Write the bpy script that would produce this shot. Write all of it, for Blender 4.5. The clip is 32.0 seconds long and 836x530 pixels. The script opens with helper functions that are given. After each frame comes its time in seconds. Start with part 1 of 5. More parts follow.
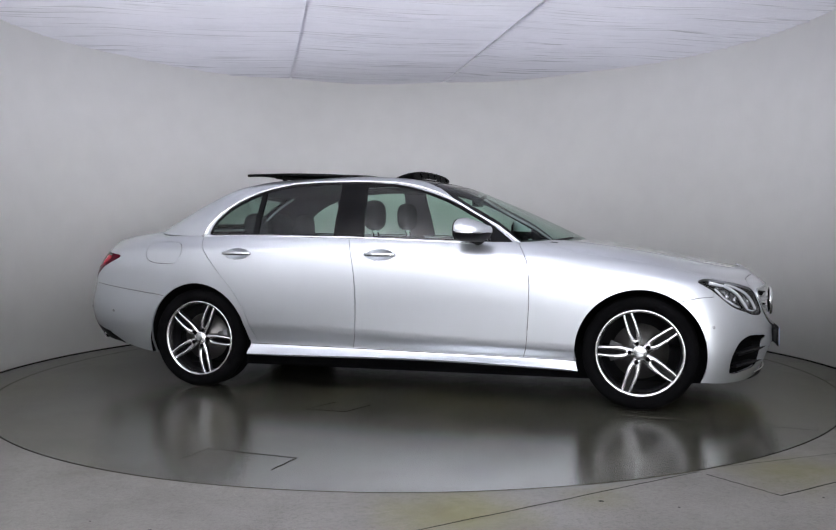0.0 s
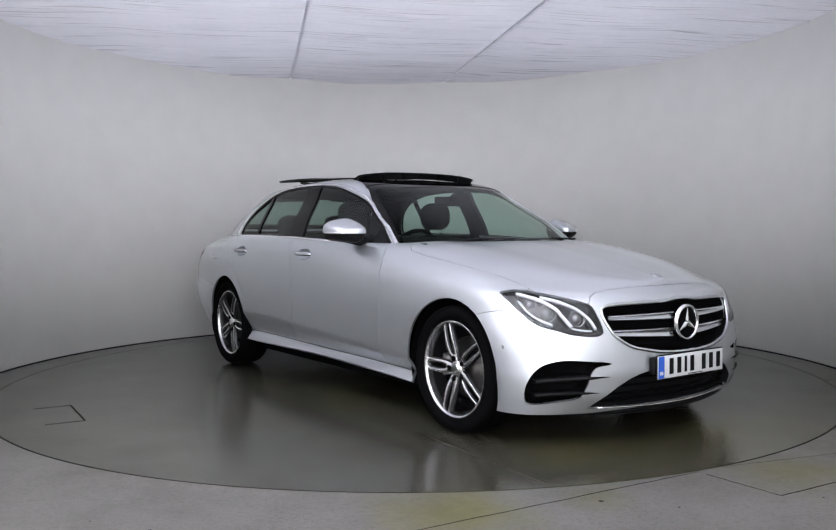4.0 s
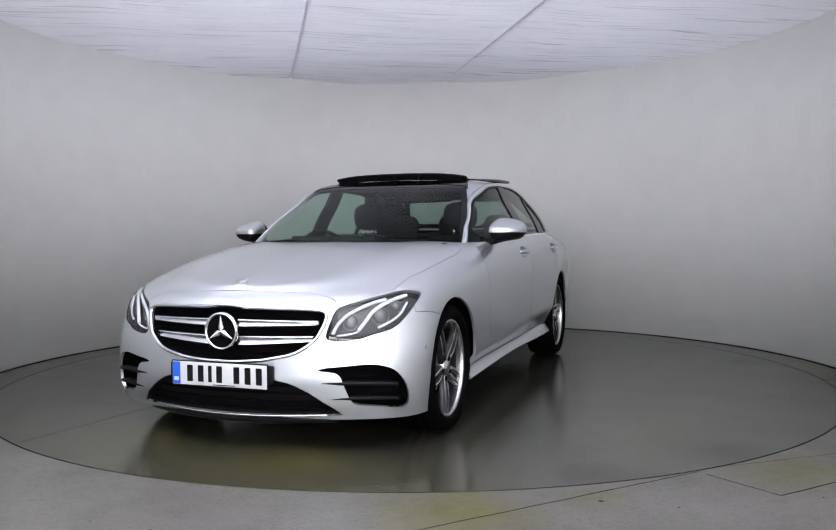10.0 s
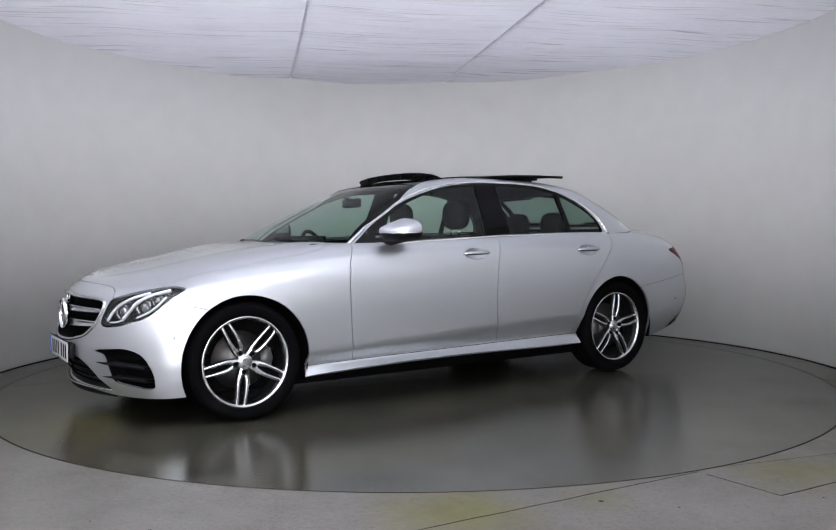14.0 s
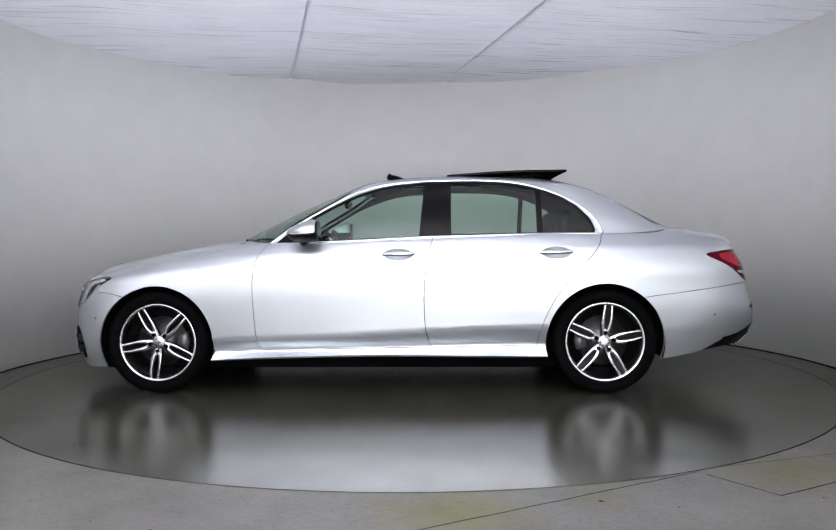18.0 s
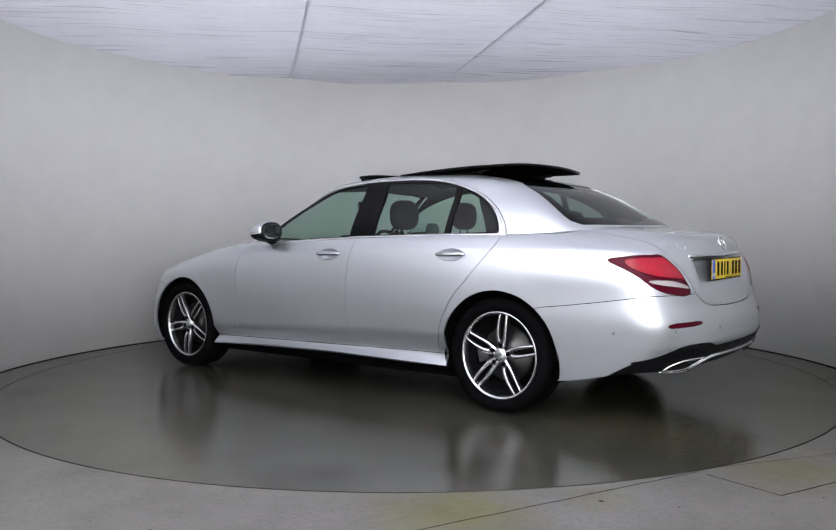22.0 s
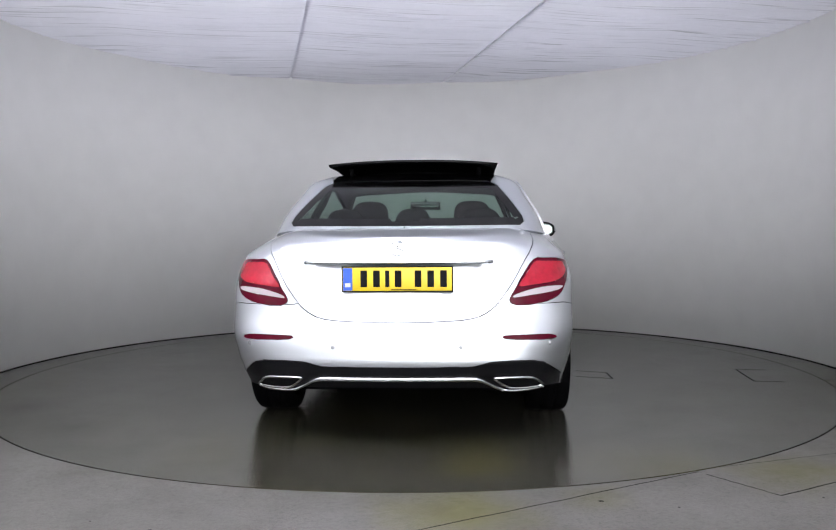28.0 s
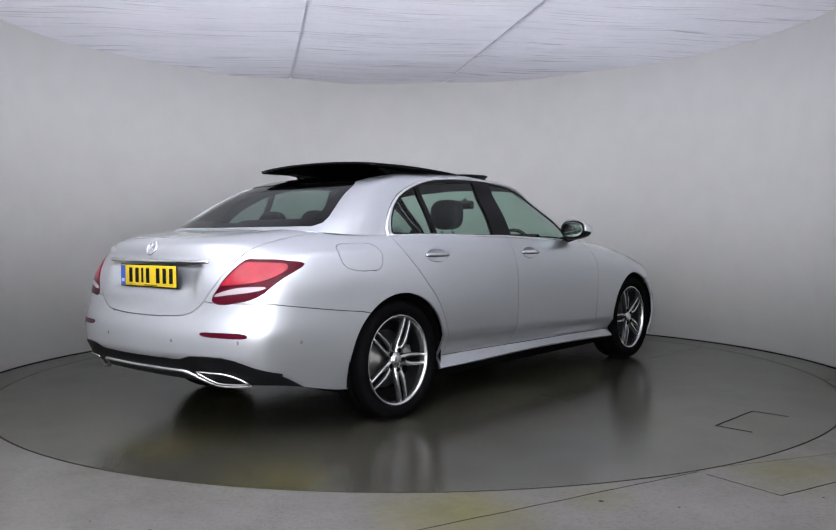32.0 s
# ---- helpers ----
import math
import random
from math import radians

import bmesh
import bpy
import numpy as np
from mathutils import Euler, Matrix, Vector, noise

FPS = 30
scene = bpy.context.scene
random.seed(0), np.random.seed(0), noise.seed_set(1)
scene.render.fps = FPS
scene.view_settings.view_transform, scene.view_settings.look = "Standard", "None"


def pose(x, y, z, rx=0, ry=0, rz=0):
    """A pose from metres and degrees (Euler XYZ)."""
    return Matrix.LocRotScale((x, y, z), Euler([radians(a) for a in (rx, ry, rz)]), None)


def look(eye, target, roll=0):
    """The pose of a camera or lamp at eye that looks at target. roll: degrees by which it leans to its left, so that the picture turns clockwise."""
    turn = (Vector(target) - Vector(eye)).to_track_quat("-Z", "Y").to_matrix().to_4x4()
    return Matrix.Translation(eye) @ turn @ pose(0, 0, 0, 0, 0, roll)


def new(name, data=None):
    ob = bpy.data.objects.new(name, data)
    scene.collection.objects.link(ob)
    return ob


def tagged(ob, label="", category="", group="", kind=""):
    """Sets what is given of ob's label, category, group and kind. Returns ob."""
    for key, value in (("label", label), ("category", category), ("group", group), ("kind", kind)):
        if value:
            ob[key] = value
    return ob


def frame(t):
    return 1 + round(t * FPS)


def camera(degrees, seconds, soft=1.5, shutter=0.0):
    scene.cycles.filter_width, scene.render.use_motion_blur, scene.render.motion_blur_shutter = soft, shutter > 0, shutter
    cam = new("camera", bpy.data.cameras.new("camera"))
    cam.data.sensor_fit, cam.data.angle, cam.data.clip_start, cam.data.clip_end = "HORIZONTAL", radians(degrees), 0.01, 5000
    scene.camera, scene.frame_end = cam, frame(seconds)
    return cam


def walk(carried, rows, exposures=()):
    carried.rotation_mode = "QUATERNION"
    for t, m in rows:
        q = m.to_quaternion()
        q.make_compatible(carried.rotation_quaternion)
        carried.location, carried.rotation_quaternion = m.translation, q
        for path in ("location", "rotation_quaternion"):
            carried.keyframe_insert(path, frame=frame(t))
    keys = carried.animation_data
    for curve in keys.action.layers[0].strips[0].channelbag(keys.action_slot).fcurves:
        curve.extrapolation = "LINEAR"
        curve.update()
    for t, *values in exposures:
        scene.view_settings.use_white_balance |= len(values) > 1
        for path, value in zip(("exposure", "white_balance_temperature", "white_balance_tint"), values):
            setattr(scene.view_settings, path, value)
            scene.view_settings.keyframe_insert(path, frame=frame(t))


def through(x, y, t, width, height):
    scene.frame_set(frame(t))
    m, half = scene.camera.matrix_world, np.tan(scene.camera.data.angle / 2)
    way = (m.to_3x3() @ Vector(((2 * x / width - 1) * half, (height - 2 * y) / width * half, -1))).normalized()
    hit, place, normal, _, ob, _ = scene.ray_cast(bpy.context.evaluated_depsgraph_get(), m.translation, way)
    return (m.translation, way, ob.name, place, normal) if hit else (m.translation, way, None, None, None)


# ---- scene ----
# Camera: fixed on a stand in front of the turntable.
cam = camera(53.45, 32.0, soft=1.25)
EYE = (0.0, -6.2162, 1.0538)
VIEW = Matrix.Translation(EYE) @ pose(0, 0, 0, 0, 0, -0.229) @ pose(0, 0, 0, 90 - 2.258, 0, 0) @ pose(0, 0, 0, 0, 0, -0.397)
walk(cam, [(0, VIEW), (32, VIEW)])

# The turntable's heading, in degrees, every two seconds.
TURN = [-17.42, -36.16, -54.70, -73.33, -92.07, -110.62, -128.66, -146.67, -164.24, -182.40, -199.87,
        -218.30, -236.68, -255.02, -273.58, -292.16, -310.13]
PIVOT = Matrix.Translation((0.2013, -0.0591, 0))  # the car's wheelbase centre, seen from the pivot
LIFT = Matrix.Translation((0, 0, 0.004))

# ---- world and light ----
world = bpy.data.worlds.new("studio_surroundings")
world.use_nodes = True
scene.world = world
wn = world.node_tree.nodes["Background"]
wn.inputs[0].default_value = (0.5, 0.52, 0.56, 1)
wn.inputs[1].default_value = 0.05


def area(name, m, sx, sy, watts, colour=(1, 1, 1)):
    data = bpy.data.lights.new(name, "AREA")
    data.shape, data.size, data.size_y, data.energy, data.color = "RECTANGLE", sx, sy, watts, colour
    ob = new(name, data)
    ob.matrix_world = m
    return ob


# Unseen lamps above the stretched fabric ceiling, the front one added as fill, and a broad soft fill bank added behind
# the camera.
area("ceiling_lamp_front", look((-.8, -4.6, 3.4), (-.8, -4.6, 0)), 4.4, 4.4, 690, (0.99, 0.99, 1.0))
area("ceiling_lamp_middle", look((0, 0.6, 3.55), (0, 0.6, 0)), 5.2, 3.0, 40, (0.86, 0.88, 1.0))
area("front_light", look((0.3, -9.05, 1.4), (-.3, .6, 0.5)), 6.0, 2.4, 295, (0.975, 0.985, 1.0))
scene.view_settings.exposure = 0.06


# ---- materials ----
def material(name, colour, rough=0.5, metal=0.0, coat=0.0, vary=0.0, scale=8.0, bump=0.0, bump_scale=60.0, **more):
    """Principled surface with two scales of mottling and a fine relief."""
    m = bpy.data.materials.new(name)
    m.use_nodes = True
    nt = m.node_tree
    b = nt.nodes["Principled BSDF"]
    b.inputs["Base Color"].default_value = (*colour, 1)
    b.inputs["Roughness"].default_value = rough
    b.inputs["Metallic"].default_value = metal
    b.inputs["Coat Weight"].default_value = coat
    b.inputs["Coat Roughness"].default_value = 0.03
    for key, value in more.items():
        b.inputs[key.replace("_", " ")].default_value = value
    co = nt.nodes.new("ShaderNodeTexCoord")
    if vary:
        last = None
        for k, f in enumerate((scale, scale * 7.3)):
            n = nt.nodes.new("ShaderNodeTexNoise")
            n.inputs["Scale"].default_value, n.inputs["Detail"].default_value = f, 6
            nt.links.new(co.outputs["Object"], n.inputs["Vector"])
            r = nt.nodes.new("ShaderNodeMapRange")
            r.inputs["From Min"].default_value, r.inputs["From Max"].default_value = 0.3, 0.7
            r.inputs["To Min"].default_value, r.inputs["To Max"].default_value = 1 - vary, 1 + vary
            nt.links.new(n.outputs["Fac"], r.inputs["Value"])
            if last:
                mul = nt.nodes.new("ShaderNodeMath")
                mul.operation = "MULTIPLY"
                nt.links.new(last, mul.inputs[0])
                nt.links.new(r.outputs[0], mul.inputs[1])
                last = mul.outputs[0]
            else:
                last = r.outputs[0]
        mix = nt.nodes.new("ShaderNodeVectorMath")
        mix.operation = "SCALE"
        mix.inputs[0].default_value = colour
        nt.links.new(last, mix.inputs["Scale"])
        nt.links.new(mix.outputs[0], b.inputs["Base Color"])
        rr = nt.nodes.new("ShaderNodeMath")
        rr.operation = "MULTIPLY"
        rr.inputs[1].default_value = rough
        nt.links.new(last, rr.inputs[0])
        nt.links.new(rr.outputs[0], b.inputs["Roughness"])
    if bump:
        n = nt.nodes.new("ShaderNodeTexNoise")
        n.inputs["Scale"].default_value, n.inputs["Detail"].default_value = bump_scale, 4
        nt.links.new(co.outputs["Object"], n.inputs["Vector"])
        bp = nt.nodes.new("ShaderNodeBump")
        bp.inputs["Strength"].default_value, bp.inputs["Distance"].default_value = bump, 0.004
        nt.links.new(n.outputs["Fac"], bp.inputs["Height"])
        nt.links.new(bp.outputs[0], b.inputs["Normal"])
    return m


def fabric_material(through=0.4, name="ceiling_fabric", colour=(0.84, 0.84, 0.89)):
    """White stretched cloth that lets the lamps behind it through."""
    m = material(name, colour, 0.8, vary=0.03, scale=3, bump=0.15, bump_scale=300)
    nt = m.node_tree
    tr = nt.nodes.new("ShaderNodeBsdfTranslucent")
    tr.inputs[0].default_value = (0.80, 0.80, 0.86, 1)
    # noise streaks darken the cloth's colours, standing in for shade along its wrinkles
    b = nt.nodes["Principled BSDF"]
    co = [n for n in nt.nodes if n.bl_idname == "ShaderNodeTexCoord"][0]
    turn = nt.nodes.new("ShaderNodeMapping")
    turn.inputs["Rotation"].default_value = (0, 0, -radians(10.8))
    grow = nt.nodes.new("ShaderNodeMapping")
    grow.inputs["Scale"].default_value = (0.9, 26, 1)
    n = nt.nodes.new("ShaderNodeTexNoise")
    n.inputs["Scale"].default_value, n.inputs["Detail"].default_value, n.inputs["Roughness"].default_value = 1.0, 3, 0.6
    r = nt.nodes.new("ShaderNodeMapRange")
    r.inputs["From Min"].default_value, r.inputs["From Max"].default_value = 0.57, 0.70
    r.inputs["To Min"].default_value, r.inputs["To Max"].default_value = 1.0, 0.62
    nt.links.new(co.outputs["Object"], turn.inputs[0])
    nt.links.new(turn.outputs[0], grow.inputs[0])
    nt.links.new(grow.outputs[0], n.inputs["Vector"])
    nt.links.new(n.outputs["Fac"], r.inputs["Value"])
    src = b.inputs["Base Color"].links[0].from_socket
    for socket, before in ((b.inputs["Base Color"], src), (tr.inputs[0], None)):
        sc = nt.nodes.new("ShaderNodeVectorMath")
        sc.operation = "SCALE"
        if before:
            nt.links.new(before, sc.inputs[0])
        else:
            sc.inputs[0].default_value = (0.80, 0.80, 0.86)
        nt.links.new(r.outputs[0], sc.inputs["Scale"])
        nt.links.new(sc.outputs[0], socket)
    mix = nt.nodes.new("ShaderNodeMixShader")
    mix.inputs[0].default_value = through
    nt.links.new(nt.nodes["Principled BSDF"].outputs[0], mix.inputs[1])
    nt.links.new(tr.outputs[0], mix.inputs[2])
    nt.links.new(mix.outputs[0], nt.nodes["Material Output"].inputs[0])
    return m


def stained_material(name, base, stain, moss, rough, spots=(), shine=0.5, bump=0.35):
    """Worn concrete: mottled grey, brown and mossy yellow stains, damp glossier patches."""
    m = material(name, base, rough, vary=0.10, scale=2.2, bump=bump, bump_scale=130)
    nt = m.node_tree
    b = nt.nodes["Principled BSDF"]
    src = b.inputs["Base Color"].links[0].from_socket
    co = [n for n in nt.nodes if n.bl_idname == "ShaderNodeTexCoord"][0]
    for colour, f, low, high, amount in ((stain, 1.1, 0.50, 0.72, 0.7), (moss, 0.55, 0.52, 0.70, 0.55), (stain, 9, 0.60, 0.70, 0.5), (stain, 48, 0.48, 0.66, 0.7), (stain, 150, 0.50, 0.62, 0.7)):
        n = nt.nodes.new("ShaderNodeTexNoise")
        n.inputs["Scale"].default_value, n.inputs["Detail"].default_value = f, 8
        n.inputs["Roughness"].default_value = 0.65
        nt.links.new(co.outputs["Object"], n.inputs["Vector"])
        r = nt.nodes.new("ShaderNodeMapRange")
        r.inputs["From Min"].default_value, r.inputs["From Max"].default_value = low, high
        r.inputs["To Max"].default_value = amount
        nt.links.new(n.outputs["Fac"], r.inputs["Value"])
        mx = nt.nodes.new("ShaderNodeMix")
        mx.data_type = "RGBA"
        nt.links.new(r.outputs[0], mx.inputs[0])
        nt.links.new(src, mx.inputs[6])
        mx.inputs[7].default_value = (*colour, 1)
        src = mx.outputs[2]
    warp = nt.nodes.new("ShaderNodeTexNoise")
    warp.inputs["Scale"].default_value, warp.inputs["Detail"].default_value = 3.1, 7
    nt.links.new(co.outputs["Object"], warp.inputs["Vector"])
    gloss = nt.nodes.new("ShaderNodeMapRange")
    gloss.inputs["From Min"].default_value, gloss.inputs["From Max"].default_value = 0.35, 0.65
    gloss.inputs["To Min"].default_value, gloss.inputs["To Max"].default_value = shine * 1.15, shine * 0.7
    nt.links.new(warp.outputs["Fac"], gloss.inputs["Value"])
    dull = gloss.outputs[0]
    for x, y, radius, colour, amount in spots:
        d = nt.nodes.new("ShaderNodeVectorMath")
        d.operation = "DISTANCE"
        d.inputs[1].default_value = (x, y, 0)
        nt.links.new(co.outputs["Object"], d.inputs[0])
        s = nt.nodes.new("ShaderNodeMath")
        s.operation = "MULTIPLY_ADD"
        s.inputs[1].default_value = 1.6 * radius
        nt.links.new(warp.outputs["Fac"], s.inputs[0])
        nt.links.new(d.outputs["Value"], s.inputs[2])
        r = nt.nodes.new("ShaderNodeMapRange")
        r.inputs["From Min"].default_value, r.inputs["From Max"].default_value = 0.9 * radius, 1.7 * radius
        r.inputs["To Min"].default_value, r.inputs["To Max"].default_value = amount, 0
        nt.links.new(s.outputs[0], r.inputs["Value"])
        mx = nt.nodes.new("ShaderNodeMix")
        mx.data_type = "RGBA"
        nt.links.new(r.outputs[0], mx.inputs[0])
        nt.links.new(src, mx.inputs[6])
        mx.inputs[7].default_value = (*colour, 1)
        src = mx.outputs[2]
        less = nt.nodes.new("ShaderNodeMath")
        less.operation = "MULTIPLY_ADD"
        less.inputs[1].default_value, less.inputs[2].default_value = -0.65, 1.0
        nt.links.new(r.outputs[0], less.inputs[0])
        both_ = nt.nodes.new("ShaderNodeMath")
        both_.operation = "MULTIPLY"
        nt.links.new(dull, both_.inputs[0])
        nt.links.new(less.outputs[0], both_.inputs[1])
        dull = both_.outputs[0]
    nt.links.new(dull, b.inputs["Specular IOR Level"])
    nt.links.new(src, b.inputs["Base Color"])
    return m


M_WALL = material("painted_wall", (0.81, 0.808, 0.80), 0.5, vary=0.02, scale=0.6, bump=0.06, bump_scale=40)
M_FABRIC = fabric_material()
DAMP = (0.012, 0.0115, 0.010)
OLIVE = (0.075, 0.068, 0.024)
M_DISC = stained_material("turntable_concrete", (0.042, 0.040, 0.032), (0.024, 0.023, 0.018), (0.085, 0.076, 0.026), 0.17,
                          [(-1.2, 2.2, .30, DAMP, .8), (-.55, 2.6, .28, DAMP, .85), (2.6, .9, .24, DAMP, .8), (2.19, 1.58, .34, DAMP, .85), (-2.3, 1.3, .16, DAMP, .6),
                           (-2.5, -.9, .2, DAMP, .6), (.26, -2.6, .22, DAMP, .5), (-2.74, -.47, .40, OLIVE, .6), (-2.48, .32, .34, OLIVE, .6), (1.9, -1.3, .45, OLIVE, .6), (2.3, -.45, .40, OLIVE, .6)], 0.95, 0.12)
MOSS = (0.085, 0.080, 0.022)
M_FLOOR = stained_material("floor_concrete", (0.108, 0.104, 0.096), (0.040, 0.038, 0.033), (0.095, 0.087, 0.050), 0.45,
                           [(.14, -3.15, .42, MOSS, .75), (1.6, -2.65, .36, MOSS, .7), (1.95, -2.75, .3, MOSS, .6), (.7, -2.98, .2, MOSS, .4), (-1.7, 2.6, .22, DAMP, .7)])
# near-black, for real black parts and for added sheets that darken gaps
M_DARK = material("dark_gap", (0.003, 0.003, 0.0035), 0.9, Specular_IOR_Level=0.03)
M_BATTEN = fabric_material(0.55, "white_batten", (0.93, 0.93, 0.95))
M_PAINT = material("silver_paint", (0.585, 0.613, 0.652), 0.38, metal=0.9, coat=1.0)




def glass_material(name, tint, rough=0.0, gloss=0.055):
    """Thin tinted pane: lets light straight through, with a mirror gloss on top."""
    m = bpy.data.materials.new(name)
    m.use_nodes = True
    nt = m.node_tree
    nt.nodes.remove(nt.nodes["Principled BSDF"])
    tr = nt.nodes.new("ShaderNodeBsdfTransparent")
    tr.inputs[0].default_value = (*tint, 1)
    gl = nt.nodes.new("ShaderNodeBsdfGlossy")
    gl.inputs["Roughness"].default_value = rough
    lw = nt.nodes.new("ShaderNodeLayerWeight")
    lw.inputs["Blend"].default_value = 0.5
    pw = nt.nodes.new("ShaderNodeMath")
    pw.operation, pw.inputs[1].default_value = "POWER", 5.0
    nt.links.new(lw.outputs["Facing"], pw.inputs[0])
    fr = nt.nodes.new("ShaderNodeMath")
    fr.operation, fr.inputs[1].default_value, fr.inputs[2].default_value = "MULTIPLY_ADD", 0.8, gloss
    nt.links.new(pw.outputs[0], fr.inputs[0])
    mix = nt.nodes.new("ShaderNodeMixShader")
    nt.links.new(fr.outputs[0], mix.inputs[0])
    nt.links.new(tr.outputs[0], mix.inputs[1])
    nt.links.new(gl.outputs[0], mix.inputs[2])
    nt.links.new(mix.outputs[0], nt.nodes["Material Output"].inputs[0])
    return m


M_GLASS = glass_material("tinted_glass", (0.70, 0.86, 0.77))
M_SCREEN = glass_material("windscreen_glass", (0.70, 0.84, 0.77), gloss=0.004)
M_REAR_GLASS = glass_material("dark_tinted_glass", (0.40, 0.51, 0.46), gloss=0.03)
M_LENS = glass_material("clear_lens", (0.92, 0.93, 0.95))
M_CHROME = material("chrome", (0.78, 0.79, 0.80), 0.08, metal=1.0)
M_SATIN = material("satin_silver_trim", (0.66, 0.68, 0.71), 0.22, metal=1.0)
M_BRIGHT = material("bright_trim", (0.93, 0.94, 0.95), 0.25, metal=1.0)
M_BLACK = material("black_plastic", (0.005, 0.005, 0.006), 0.5, Specular_IOR_Level=0.12, vary=0.08, scale=30, bump=0.1, bump_scale=400)
M_GLOSSBLACK = material("gloss_black", (0.0025, 0.0025, 0.003), 0.08, Specular_IOR_Level=0.14)
M_RUBBER = material("tyre_rubber", (0.003, 0.003, 0.0034), 0.85, Specular_IOR_Level=0.02, vary=0.12, scale=20, bump=0.2, bump_scale=250)
M_ALLOY = material("machined_alloy", (0.62, 0.62, 0.63), 0.27, metal=1.0, bump=0.02, bump_scale=200)
M_GREYRIM = material("dark_alloy", (0.028, 0.028, 0.031), 0.3, metal=0.7)
M_STEEL = material("brake_steel", (0.13, 0.127, 0.123), 0.45, metal=1.0, vary=0.08, scale=25)
M_CALIPER = material("grey_caliper", (0.15, 0.153, 0.157), 0.45, metal=0.6)
M_LEATHER = material("black_leather", (0.006, 0.006, 0.007), 0.6, Specular_IOR_Level=0.04, vary=0.1, scale=30, bump=0.1, bump_scale=60)
M_TRIM = material("dark_cabin_trim", (0.008, 0.0082, 0.009), 0.7, Specular_IOR_Level=0.08, vary=0.08, scale=20)
M_RED = material("red_lens", (0.30, 0.004, 0.018), 0.12, vary=0.12, scale=7, Specular_IOR_Level=0.3, coat=0.25)
M_DEEPRED = material("deep_red_lens", (0.065, 0.001, 0.009), 0.12, Specular_IOR_Level=0.15)
M_WHITELENS = material("white_lens", (0.36, 0.31, 0.33), 0.12, coat=1.0)
M_DRL = material("light_guide", (0.62, 0.63, 0.66), 0.15, coat=1.0)
M_PLATE_W = material("white_plate", (0.52, 0.53, 0.54), 0.35)
M_PLATE_Y = material("yellow_plate", (0.64, 0.46, 0.012), 0.35)
M_BLUE = material("blue_band", (0.02, 0.09, 0.48), 0.35)
M_INK = material("black_ink", (0.006, 0.006, 0.007), 0.7, Specular_IOR_Level=0.1)
M_MIRROR = material("mirror_glass", (0.16, 0.19, 0.18), 0.0, metal=1.0)


# ---- mesh helpers ----
def part(name, bm, mat, parent=None, label="", smooth=True):
    """Links a bmesh as one mesh object under its parent."""
    me = bpy.data.meshes.new(name)
    bm.normal_update()
    bm.to_mesh(me)
    bm.free()
    for m in (mat if isinstance(mat, (list, tuple)) else (mat,)):
        me.materials.append(m)
    if smooth:
        me.polygons.foreach_set("use_smooth", [True] * len(me.polygons))
    ob = new(name, me)
    ob.parent = parent
    if label:
        ob["label"] = label
    return ob


def spline(*pts):
    """A smooth curve through (x, value) pairs."""
    a = np.array(sorted(pts), float)
    x, y = a[:, 0], a[:, 1]
    if len(x) == 1:
        return lambda q: np.full(np.shape(q), y[0])
    h = np.diff(x)
    s = np.diff(y) / h
    d = np.concatenate([[s[0]], (s[:-1] * h[1:] + s[1:] * h[:-1]) / (h[1:] + h[:-1]), [s[-1]]])

    def f(q):
        q = np.clip(np.asarray(q, float), x[0], x[-1])
        i = np.clip(np.searchsorted(x, q) - 1, 0, len(h) - 1)
        t = (q - x[i]) / h[i]
        return (y[i] * (2 * t**3 - 3 * t**2 + 1) + y[i + 1] * (3 * t**2 - 2 * t**3)
                + h[i] * (d[i] * (t**3 - 2 * t**2 + t) + d[i + 1] * (t**3 - t**2)))
    return f


# ---- the booth ----
R_DISC, R_WALL, Z_CEIL = 2.885, 3.19, 2.735
SIDE_END = -9.2


def wall_line(r, n=72):
    """U-shaped plan of the booth: round at the back, straight sides towards the front."""
    pts = [(-r, SIDE_END)] + [(-r, y) for y in (-6.0, -3.0, -1.0)]
    pts += [(-r * math.cos(a), r * math.sin(a)) for a in np.linspace(0, math.pi, n)]
    return pts + [(r, y) for y in (-1.0, -3.0, -6.0, SIDE_END)]


def strip(line_a, za, line_b, zb):
    bm = bmesh.new()
    a = [bm.verts.new((x, y, za)) for x, y in line_a]
    b = [bm.verts.new((x, y, zb)) for x, y in line_b]
    for i in range(len(a) - 1):
        bm.faces.new((a[i], a[i + 1], b[i + 1], b[i]))
    return bm


def thick_wall(line_in, line_out, z0, z1):
    bm = bmesh.new()
    rows = [[bm.verts.new((x, y, z)) for x, y in ln] for ln, z in ((line_in, z0), (line_in, z1), (line_out, z1), (line_out, z0))]
    for k in range(4):
        a, b = rows[k], rows[(k + 1) % 4]
        for i in range(len(a) - 1):
            bm.faces.new((a[i], a[i + 1], b[i + 1], b[i]))
    for e in (0, -1):
        bm.faces.new([rows[k][e] for k in range(4)])
    bmesh.ops.recalc_face_normals(bm, faces=bm.faces)
    return bm


